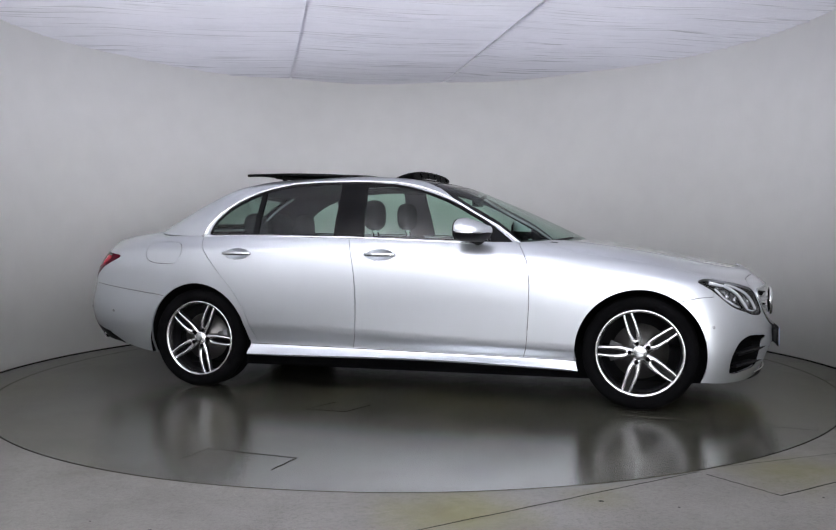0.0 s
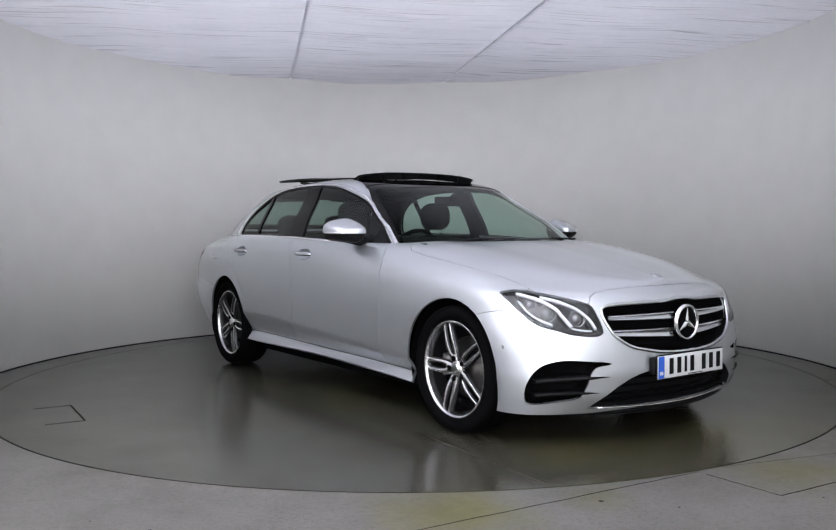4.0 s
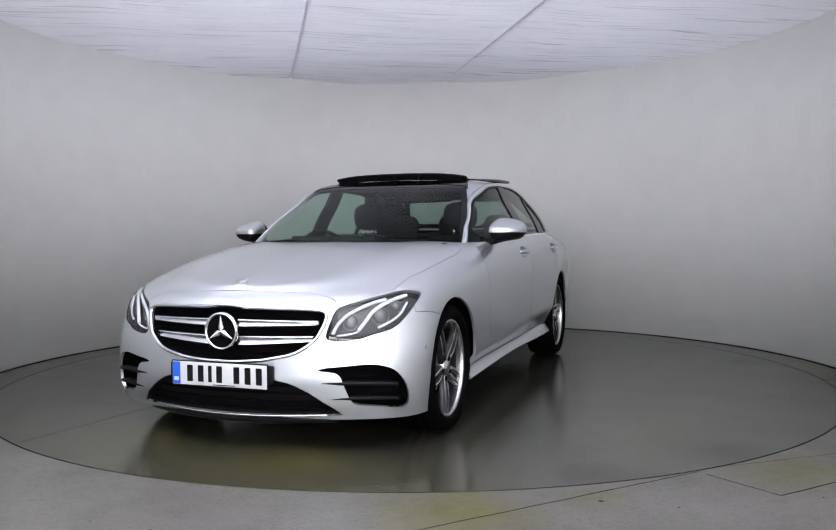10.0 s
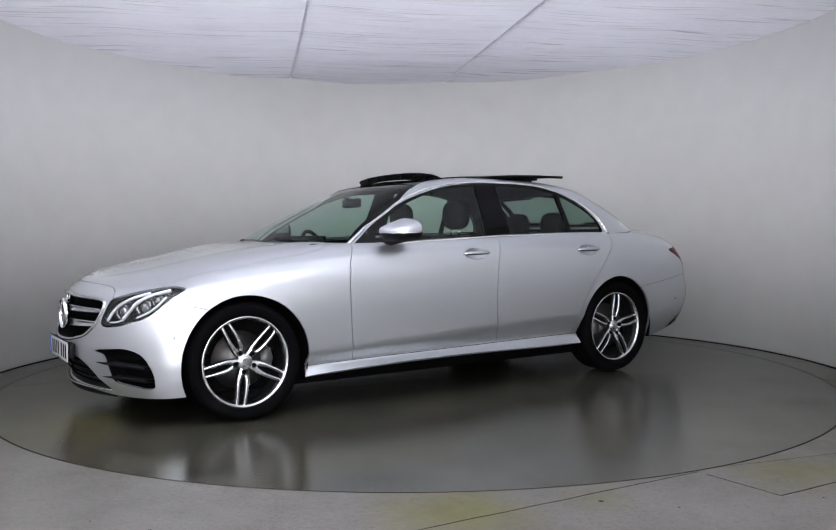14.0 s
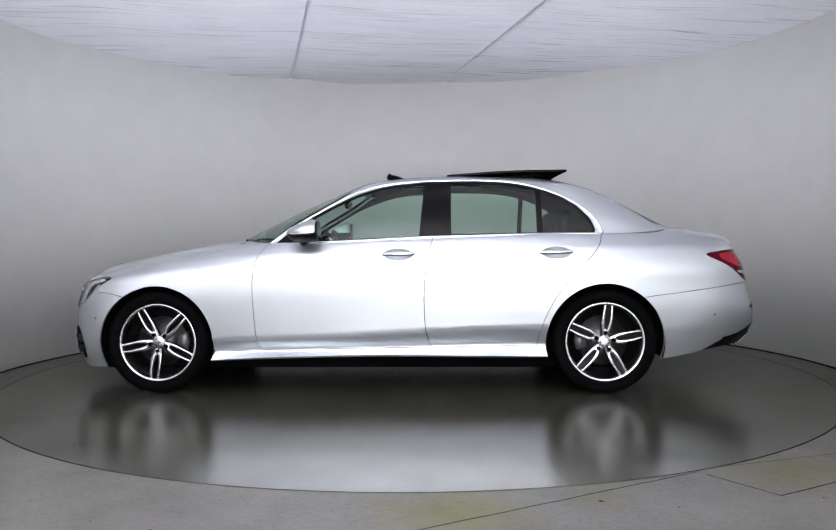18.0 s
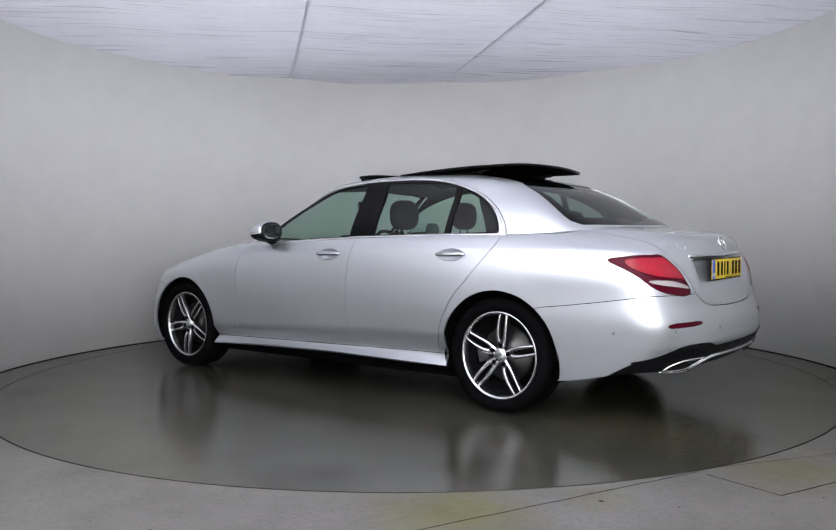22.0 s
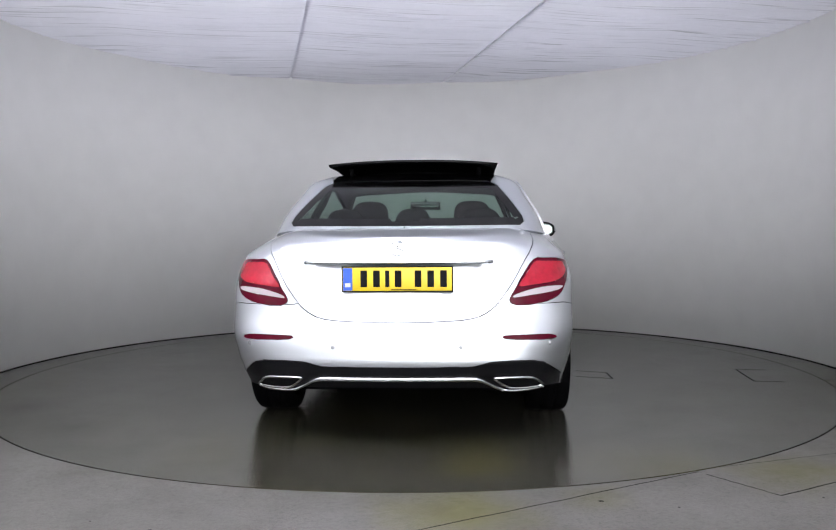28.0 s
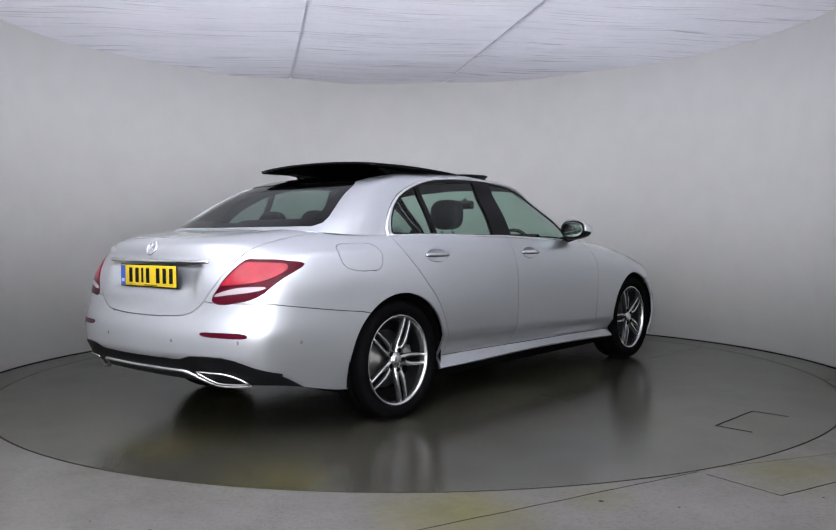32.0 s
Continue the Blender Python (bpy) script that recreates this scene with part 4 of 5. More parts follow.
def prism(outline, depth, place):
    """A flat plate from a 2D outline, carried into place by place(a, b, d)."""
    bm = bmesh.new()
    f = [bm.verts.new(place(a, b, 0)) for a, b in outline]
    k = [bm.verts.new(place(a, b, depth)) for a, b in outline]
    bm.faces.new(f)
    bm.faces.new(k[::-1])
    n = len(f)
    for i in range(n):
        bm.faces.new((f[i], f[(i + 1) % n], k[(i + 1) % n], k[i]))
    bmesh.ops.triangulate(bm, faces=[g for g in bm.faces if len(g.verts) > 4])
    bmesh.ops.recalc_face_normals(bm, faces=bm.faces)
    return bm


def shell_tree(bm_all, keep):
    index, polys = {}, []
    for f in bm_all.faces:
        if keep[f.index]:
            polys.append([index.setdefault(v, len(index)) for v in f.verts])
    pts = [v.co.copy() for v in index]
    return BVHTree.FromPolygons(pts, polys), np.array(pts)


def shell_x(bm_all, keep):
    """The shell's reach along the car at a place (y, z) of one of its regions."""
    tree, pts = shell_tree(bm_all, keep)
    s = 1 if pts[:, 0].mean() > 0 else -1

    def at(y, z):
        hit = tree.ray_cast(Vector((5 * s, max(y, 1e-3), z)), Vector((-s, 0, 0)))[0]
        if hit is not None:
            return hit.x
        d = np.hypot(pts[:, 1] - y, pts[:, 2] - z)
        return float(pts[np.argmin(d), 0])
    return at


def skin_y(bm_all, keep):
    tree, pts = shell_tree(bm_all, keep)

    def at(x, z):
        hit = tree.ray_cast(Vector((x, 3, z)), Vector((0, -1, 0)))[0]
        return hit.y if hit is not None else float(pts[np.argmin(np.hypot(pts[:, 0] - x, pts[:, 2] - z)), 1])
    return at


def flip(pts, side):
    return [(p[0], p[1] * side, p[2]) for p in pts]


M_HOUSING = material("dark_lamp_chrome", (0.016, 0.016, 0.018), 0.2, metal=0.6)
M_SENSOR = material("sensor_paint", (0.30, 0.31, 0.33), 0.35, metal=0.6)
M_REFLECTOR = material("lamp_reflector", (0.20, 0.205, 0.215), 0.25, metal=1.0)
M_PROJECTOR = material("projector_glass", (0.16, 0.16, 0.17), 0.05, coat=1.0, metal=0.5)


# ---- hidden dark structure ----
def dark_structure():
    # near-black copy of the shell, added so the panel seams look shaded
    bm = offset(grid_mesh(G_BODY), 0)
    bmesh.ops.recalc_face_normals(bm, faces=bm.faces)
    offset(bm, -.02)
    bm.faces.index_update()
    x, y, z = np.array([f.calc_center_median() for f in bm.faces]).T
    away = (y > .45) & ((np.hypot(x - ARCH_F[0], z - .337) < ARCH_F[1] + .03) | (np.hypot(x - ARCH_R[0], z - .337) < ARCH_R[1] + .03))
    foot = [(p[0], p[1]) for p in G_CABIN[0]]
    away |= inside(x, y, foot + [(foot[-1][0], -.1), (foot[0][0], -.1)]) & (z > .9)
    for line in (HEADLAMP, GRILLE, rounded(VENT, 3), INTAKE):
        away |= inside(y, z, grown(line, .012)) & (x > 1.5)
    away |= (inside(y, z, grown(TAIL, .01)) | (z < .46) & (x < -2.2)) & (x < -1.9)
    away |= (x < -2.2) & (z > .62) & (z < .95) & (y < .48)
    for line in CUPS.values():
        away |= inside(x, z, grown(line, .02)) & (y > .4)
    bmesh.ops.delete(bm, geom=[f for f in bm.faces if away[f.index]], context="FACES")
    part("inner_body", both(bm), M_DARK, CAR, "near-black shell added behind the panels to darken the seams")
    # dark plates added so the open gap by each tail lamp looks shaded
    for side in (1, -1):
        part("lamp_backing", block(.01, .26, .18, (-2.33, .57 * side, .71)), M_DARK, CAR, "dark plate added to block the gap by the tail lamp")
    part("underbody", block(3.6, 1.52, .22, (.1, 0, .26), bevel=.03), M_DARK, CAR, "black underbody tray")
    for ax, r in (ARCH_F, ARCH_R):
        for side in (1, -1):
            bm = bmesh.new()
            rows = []
            for yy in (.88, .60, .58):
                rr = r + .008 if yy > .59 else .02
                rows.append([bm.verts.new((ax + rr * math.cos(a), yy * side, .337 + rr * math.sin(a))) for a in np.radians(np.linspace(-16, 196, 40))])
            for a, b in zip(rows, rows[1:]):
                for i in range(len(a) - 1):
                    bm.faces.new((a[i], a[i + 1], b[i + 1], b[i]))
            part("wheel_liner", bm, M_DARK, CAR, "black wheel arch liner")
    bm = offset(extract(CABIN, W["frame"] | W["post"] | W["chrome"]), -.022)
    both(bm)
    part("headliner", bm, M_TRIM, CAR, "dark cabin lining")
    part("roof_lining", both(offset(extract(CABIN, W["roof"]), -.03)), M_TRIM, CAR, "dark roof lining")


dark_structure()


def window_trims():
    """Bright beads round the side windows."""
    sy = skin_y(CABIN, np.ones(len(CABIN.faces), bool))
    line = grown(CHROME_OUT + BELT_LOW[::-1], -.007)
    line = [p for p in line if p[0] > -1.47 or p[1] > 1.04]
    for side in (1, -1):
        pts = []
        for p, q in zip(line, line[1:] + line[:1]):
            n = max(1, int(math.hypot(q[0] - p[0], q[1] - p[1]) / .06))
            for k in range(n):
                x, z = p[0] + (q[0] - p[0]) * k / n, p[1] + (q[1] - p[1]) * k / n
                pts.append((x, (sy(x, z) + (.009 if z < 1.05 else .003)) * side, z))
        part("window_trim", tube(pts + pts[:1], .0088, 10, False), M_BRIGHT, CAR, "bright silver window surround bead")


window_trims()


# ---- wheels ----
def wheel(x, y, spoke_turn):
    """A nineteen-inch wheel with five twin spokes; its outer face looks along +y."""
    sgn = 1 if y > 0 else -1
    m = pose(x, y, .337, 0, 0, 0 if sgn > 0 else 180)
    rim = part("wheel", lathe([(.2585, -.006), (.2585, 0), (.2555, .004), (.246, .003), (.2405, -.004), (.238, -.016), (.2365, -.042)], 72), M_ALLOY, CAR, "machined alloy wheel rim")
    rim.matrix_basis = m

    def sub(name, bm, mat, label=""):
        return part(name, bm, mat, rim, label)

    sub("tyre", lathe([(.2575, -.004), (.264, .012), (.29, .0215), (.312, .018), (.327, .006), (.334, -.012), (.337, -.04), (.337, -.06), (.333, -.062), (.333, -.068), (.337, -.07),
                       (.337, -.13), (.333, -.132), (.333, -.138), (.337, -.14), (.336, -.18), (.325, -.205), (.29, -.215), (.255, -.20)], 72), M_RUBBER, "black low-profile tyre")
    sub("barrel", lathe([(.2365, -.041), (.232, -.09), (.232, -.185), (.06, -.19)], 56), M_GREYRIM)
    sub("brake_disc", lathe([(.165, -.115), (.165, -.105), (.09, -.105), (.085, -.08), (.02, -.08)], 48), M_STEEL, "drilled steel brake disc")
    # caliper, set towards the car's middle
    back = -1 if (x > 0) == (sgn > 0) else 1
    a0 = 0 if back > 0 else math.pi
    out = [(.115, -.34), (.182, -.34), (.187, 0), (.182, .34), (.115, .34), (.11, 0)]
    ring = [(r * math.cos(a0 + a), r * math.sin(a0 + a)) for r, a in out]
    sub("caliper", prism(ring, -.05, lambda a, b, d: (a, -.065 + d, b)), M_CALIPER, "grey brake caliper")
    for k in range(5):
        a = math.radians((spoke_turn if sgn > 0 else 180 - spoke_turn) + 72 * k)
        ca, sa = math.cos(a), math.sin(a)
        rs = [.040, .070, .088, .115, .15, .19, .22, .240, .248]
        wd = [.024, .030, .0335, .0355, .0345, .0325, .0305, .0285, .027]
        dp = [-.022, -.018, -.014, -.010, -.008, -.008, -.010, -.013, -.015]
        inner = [0, 0, .0075, .0140, .0168, .0172, .0162, .0145, .0125]
        bm = bmesh.new()

        def at(r, t, d):
            return (r * ca - t * sa, d, r * sa + t * ca)
        for s in (1, -1):
            top_o = [bm.verts.new(at(r, s * w, d)) for r, w, d in zip(rs, wd, dp)]
            top_i = [bm.verts.new(at(r, s * w, d + .001)) for r, w, d in zip(rs, inner, dp)]
            bot_o = [bm.verts.new(at(r, s * w * 1.06, d - .03)) for r, w, d in zip(rs, wd, dp)]
            bot_i = [bm.verts.new(at(r, s * w, d - .022)) for r, w, d in zip(rs, inner, dp)]
            for p, q in ((top_o, top_i), (top_o, bot_o), (top_i, bot_i)):
                for i in range(len(rs) - 1):
                    f = bm.faces.new((p[i], p[i + 1], q[i + 1], q[i]))
                    f.material_index = 0 if q is top_i else 1
        bmesh.ops.remove_doubles(bm, verts=bm.verts, dist=1e-4)
        bmesh.ops.recalc_face_normals(bm, faces=bm.faces)
        ob = sub("spoke", bm, (M_ALLOY, M_GREYRIM))
        for e in ob.data.edges:
            e.use_edge_sharp = True
        floor = bmesh.new()
        pts = [at(r, s * (w - .002), d - .016) for s, order in ((1, range(2, 8)), (-1, range(7, 1, -1))) for r, w, d in [(rs[i], inner[i], dp[i]) for i in order]]
        floor.faces.new([floor.verts.new(p) for p in pts])
        sub("spoke_slot", floor, M_GLOSSBLACK)
        bolt = lathe([(.0, -.0135), (.0130, -.0135), (.0135, -.03)], 14)
        b = a
        bmesh.ops.translate(bolt, verts=bolt.verts, vec=(.058 * math.cos(b), 0, .058 * math.sin(b)))
        sub("wheel_bolt", bolt, M_DARK)
    sub("hub", lathe([(.030, -.013), (.038, -.015), (.044, -.020), (.048, -.05)], 40), M_ALLOY)
    sub("centre_cap", lathe([(0, -.008), (.022, -.008), (.026, -.009), (.031, -.013), (.033, -.02)], 32), M_SATIN, "round silver centre cap")
    return rim


wheel(1.467, .880, -82.4)
wheel(-1.465, .885, 96.4)
wheel(1.467, -.880, -37)
wheel(-1.465, -.885, 67)


# ---- head and tail lamps ----
LAMP_X = shell_x(BODY, K["lamp"])
TAIL_X = shell_x(BODY, K["tail"])


def headlamp(side):
    sd = LEFT if side > 0 else RIGHT
    lens = part("headlamp", half(BODY, K["lamp"], sd, -.003), M_LENS, CAR, "clear headlamp with twin light strips")
    lens.visible_shadow = False
    bm = extract(BODY, K["lamp"])
    bowl(bm, (-.055, -.014, 0), .985)
    part("housing", mirrored(bm) if side < 0 else bm, M_HOUSING, lens, "dark chrome lamp housing")
    for path, r in (([(.524, .578), (.548, .628), (.591, .673), (.665, .714), (.72, .733)], .0085),
                    ([(.632, .592), (.661, .641), (.683, .679), (.730, .719), (.79, .748)], .0095),
                    ([(.545, .571), (.59, .575), (.632, .586)], .005),
                    ([(.71, .603), (.755, .628), (.79, .665), (.806, .715)], .006)):
        pts = [(LAMP_X(y, z) - .022, y - .004, z) for y, z in fine(path, 6)]
        part("light_strip", tube(flip(pts, side), r), M_DRL, lens, "white light guide")
    for y, z, r in ((.592, .630, .030), (.712, .655, .032), (.765, .695, .022)):
        bm = lathe([(r * 1.0, -.012), (r * 1.15, .0), (r * 1.32, .008), (r * 1.4, .006)], 28)
        bmesh.ops.transform(bm, matrix=Matrix.Rotation(math.radians(-58), 4, "Z"), verts=bm.verts)
        bmesh.ops.translate(bm, verts=bm.verts, vec=(LAMP_X(y, z) - .040, y - .01, z))
        part("lamp_bowl", mirrored(bm) if side < 0 else bm, M_REFLECTOR, lens, "bright lamp reflector bowl")
        bm = lathe([(0, .012), (r * .5, .010), (r * .85, .002), (r, -.006), (r * 1.1, -.02), (r * 1.25, -.022)], 28)
        bmesh.ops.transform(bm, matrix=Matrix.Rotation(math.radians(-58), 4, "Z"), verts=bm.verts)
        bmesh.ops.translate(bm, verts=bm.verts, vec=(LAMP_X(y, z) - .046, y - .01, z))
        part("projector", mirrored(bm) if side < 0 else bm, M_PROJECTOR, lens, "round projector lens")


WHITE_BAND = rounded([(.79, .791), (.735, .792), (.655, .783), (.565, .758), (.552, .741), (.64, .752), (.735, .765), (.785, .778)], 3)
RED_TOP = rounded([(.812, .893), (.79, .905), (.70, .910), (.655, .905), (.61, .845), (.578, .795), (.65, .800), (.75, .812), (.80, .835), (.818, .865)], 3)


def taillamp(side):
    bm = extract(BODY, K["tail"])
    bmesh.ops.recalc_face_normals(bm, faces=bm.faces)
    cut(bm, closed(WHITE_BAND), "end", lambda c: True)
    cut(bm, closed(RED_TOP), "end", lambda c: True)
    bm.faces.index_update()
    C = np.array([f.calc_center_median() for f in bm.faces])
    wh = inside(C[:, 1], C[:, 2], WHITE_BAND)
    rd = inside(C[:, 1], C[:, 2], RED_TOP)

    def piece(mask, d, depth):
        b = extract(bm, mask)
        bmesh.ops.recalc_face_normals(b, faces=b.faces)
        if sum(f.normal.x for f in b.faces) > 0:
            bmesh.ops.reverse_faces(b, faces=b.faces)
        offset(b, d)
        lip(b, .0005, depth)
        return mirrored(b) if side < 0 else b
    lamp = part("tail_lamp", piece(~wh & ~rd, .001, .03), M_DEEPRED, CAR, "dark red tail lamp")
    part("red_lens", piece(rd, .0035, .006), M_RED, lamp, "bright red lens")
    part("white_band", piece(wh, .0035, .006), M_WHITELENS, lamp, "white reversing lens band")
    bm.free()


for sd in (1, -1):
    headlamp(sd)
    taillamp(sd)
    b = half(BODY, K["refl"], LEFT if sd > 0 else RIGHT, .001)
    part("reflector", lip(b, .0005, .012), M_DEEPRED, REAR_BUMPER, "dark red bumper reflector")


# ---- front end ----
def front_end():
    gx = shell_x(BODY, K["grille"])
    bm = both(bowl(extract(BODY, K["grille"]), (-.075, 0, 0), .99))
    grille = part("grille", bm, M_DARK, FRONT_BUMPER, "black radiator grille with two silver bars")
    ring = [(gx(a, b) + .001, a, b) for a, b in GRILLE if a >= 0]
    seq = sorted([p for p in ring if p[2] > .6 and p[1] < .49 and p[2] > .69], key=lambda p: p[1])
    low = sorted([p for p in ring if p not in seq], key=lambda p: -p[2])
    path = [(seq[0][0], 0, seq[0][2])] + seq + low
    path = path + [(p[0], -p[1], p[2]) for p in path[::-1]]
    part("grille_frame", tube(path, .009, 8, False), M_SATIN, FRONT_BUMPER, "silver grille frame")
    # inner slats of the grille
    for z in np.linspace(.47, .69, 12):
        half_w = np.interp(z, [.46, .5, .55, .6, .65, .70], [.16, .37, .44, .475, .485, .44])
        pts = [(gx(abs(y), z) - .062, y, z) for y in np.linspace(-half_w, half_w, 15)]
        part("grille_slat", tube(pts, .0028, 5), M_DARK, FRONT_BUMPER)
    # the paired silver bars run out from the badge
    for side in (1, -1):
        for (y0, a0, a1), (y1, b0, b1) in (((.462, .620, .642), (.080, .612, .648)), ((.438, .541, .570), (.080, .522, .568))):
            bm = bmesh.new()
            rows = []
            for t in np.linspace(0, 1, 12):
                y = y0 + (y1 - y0) * t
                lo, hi = a0 + (b0 - a0) * t, a1 + (b1 - a1) * t
                x = gx(y, .6) - .008
                rows.append([bm.verts.new(c) for c in ((x - .03, y * side, lo), (x - .004, y * side, lo), (x, y * side, lo + .004), (x - .006, y * side, (lo + hi) / 2 - .002), (x - .006, y * side, (lo + hi) / 2 + .003),
                                                       (x, y * side, hi - .004), (x - .004, y * side, hi), (x - .03, y * side, hi))])
            for p, q in zip(rows, rows[1:]):
                for i in range(7):
                    bm.faces.new((p[i], p[i + 1], q[i + 1], q[i]))
            bm.faces.new(rows[0])
            bmesh.ops.recalc_face_normals(bm, faces=bm.faces)
            part("grille_bar", bm, M_SATIN, FRONT_BUMPER, "double silver grille bar", smooth=False)
    # round badge: ring and three arms
    at = (2.262, 0, .591)
    bm = lathe([(.076, -.012), (.0775, .002), (.083, .007), (.089, .003), (.091, -.012)], 56)
    bmesh.ops.rotate(bm, verts=bm.verts, matrix=Matrix.Rotation(math.radians(-90), 3, "Z"))
    bmesh.ops.translate(bm, verts=bm.verts, vec=at)
    part("badge_ring", bm, M_CHROME, FRONT_BUMPER, "chrome ring")
    for k in range(3):
        a = math.radians(90 + 120 * k)
        bm = bmesh.new()
        base, tip = .014, .077
        d = (math.cos(a), math.sin(a))
        n = (-d[1], d[0])
        v = [bm.verts.new((at[0] + h, at[1] + d[0] * r + n[0] * w, at[2] + d[1] * r + n[1] * w))
             for r, w, h in ((0, 0, .005), (base, base * 1.0, -.001), (tip, .001, .002), (base, -base * 1.0, -.001))]
        bm.faces.new((v[0], v[1], v[2]))
        bm.faces.new((v[0], v[2], v[3]))
        bmesh.ops.recalc_face_normals(bm, faces=bm.faces)
        part("badge_arm", bm, M_BRIGHT, FRONT_BUMPER, smooth=False)
    bm = lathe([(0, -.004), (.076, -.006)], 40)
    bmesh.ops.rotate(bm, verts=bm.verts, matrix=Matrix.Rotation(math.radians(-90), 3, "Z"))
    bmesh.ops.translate(bm, verts=bm.verts, vec=(at[0] - .006, at[1], at[2]))
    part("badge_back", bm, M_DARK, FRONT_BUMPER, "black badge backing")
    # lower intake
    ix = shell_x(BODY, K["intake"])
    part("lower_intake", both(bowl(extract(BODY, K["intake"]), (-.07, 0, 0), .98)), M_BLACK, FRONT_BUMPER, "black lower air intake")
    for z in (.225, .262, .299, .336):
        half_w = np.interp(z, [.2, .26, .30, .336, .37], [.52, .48, .42, .36, .28])
        pts = [(ix(abs(y), z) - .045, y, z) for y in np.linspace(-half_w, half_w, 13)]
        part("intake_slat", tube(pts, .006, 6), M_DARK, FRONT_BUMPER)
    pts = [(ix(abs(y), .20) + .004 - .02 * (abs(y) / .56) ** 2, y, .186 + .012 * (abs(y) / .56) ** 2) for y in np.linspace(-.51, .51, 25)]
    part("lip_strip", tube(pts, .0055, 6), M_CHROME, FRONT_BUMPER, "thin chrome lip strip")
    pts = [(p[0] - .03, p[1] * 1.02, p[2] - .022) for p in pts]
    part("front_splitter", tube(pts, .02, 8), M_BLACK, FRONT_BUMPER, "black lower lip")
    # side vents with two blades
    tree = BVHTree.FromBMesh(BODY)
    vx = lambda y, z: tree.ray_cast(Vector((5, y, z)), Vector((-1, 0, 0)))[0].x
    outline = rounded(VENT, 3)
    for side in (1, -1):
        bm = bmesh.new()
        rows = []
        for d, k in ((.003, 1.0), (.02, .985), (.05, .96), (.075, .90), (.08, .5)):
            rows.append([bm.verts.new((vx(y, z) - d - (.02 if d > .01 else 0) * (y > .77), ((y - .70) * k + .70 - .25 * d) * side, (z - .33) * k + .33)) for y, z in outline])
        for p, q in zip(rows, rows[1:]):
            for i in range(len(p)):
                j = (i + 1) % len(p)
                bm.faces.new((p[i], p[j], q[j], q[i]))
        bm.faces.new(rows[-1])
        bmesh.ops.recalc_face_normals(bm, faces=bm.faces)
        part("side_vent", bm, M_DARK, FRONT_BUMPER, "black side vent")
        for line, h in (([(.490, .354), (.55, .354), (.66, .350), (.75, .345), (.805, .338)], .017), ([(.530, .277), (.60, .280), (.70, .279), (.77, .275), (.806, .270)], .015)):
            bm = bmesh.new()
            rows = []
            path = fine(line, 5)
            for y, z in path:
                x = vx(y, z) + .003
                g = h * min(.15 + (y - path[0][0]) / .09, 1)
                rows.append([bm.verts.new(c) for c in ((x - .05, y * side - .01 * side, z + g * .5), (x - .003, y * side, z + g * .5), (x, y * side, z), (x - .003, y * side, z - g * .5), (x - .05, y * side - .01 * side, z - g * .5))])
            for p, q in zip(rows, rows[1:]):
                for i in range(4):
                    bm.faces.new((p[i], p[i + 1], q[i + 1], q[i]))
            bmesh.ops.recalc_face_normals(bm, faces=bm.faces)
            part("vent_blade", bm, M_BLACK, FRONT_BUMPER)
    # bonnet emblem
    bm = lathe([(0, .006), (.024, .004), (.03, 0), (.031, -.006)], 28)
    bmesh.ops.rotate(bm, verts=bm.verts, matrix=Matrix.Rotation(math.radians(90), 3, "X") @ Matrix.Identity(3))
    bmesh.ops.rotate(bm, verts=bm.verts, matrix=Matrix.Rotation(math.radians(25), 3, "Y"))
    bmesh.ops.translate(bm, verts=bm.verts, vec=(2.07, 0, .822))
    part("bonnet_emblem", bm, M_SENSOR, CAR, "small round metal bonnet emblem")


front_end()


# ---- number plates, with plain bars for their characters ----
def plate(name, at, tilt, face, yaw, mat, parent, label):
    """A plate .52 by .111 m; its face looks along its own +x."""
    m = pose(*at, 0, tilt, yaw)
    base = part(name, block(.008, .52, .111, bevel=.0025), mat, parent, label)
    part("plate_backing", block(.006, .532, .123, (-.003, 0, 0), bevel=.002), M_BLACK, base, "thin black plate surround")
    base.matrix_basis = m
    part("blue_band", block(.001, .044, .107, (.0048, -.236, 0)), M_BLUE, base, smooth=False)
    part("band_mark", block(.001, .026, .018, (.0056, -.236, -.028)), M_PLATE_W, base, smooth=False)
    y = -.183
    for k in range(7):
        w = .030 if k == 2 else .048
        part("character_bar", block(.001, w * .66, .079, (.0048, y + w / 2, .002)), M_INK, base, smooth=False)
        y += w + .0125 + (.034 if k == 3 else 0)
    part("maker_bar", block(.001, .12, .004, (.0048, .03, -.049)), M_INK, base, smooth=False)
    return base


part("plate_holder", block(.03, .56, .085, (2.262, 0, .395), bevel=.008), M_BLACK, FRONT_BUMPER, "black plate holder")
plate("number_plate", (2.284, 0, .386), 0, 1, 0, M_PLATE_W, FRONT_BUMPER, "white front number plate with blue band")
plate("number_plate", (-2.482, 0, .832), 0, 1, 180, M_PLATE_Y, BOOT_LID, "yellow rear number plate with blue band")


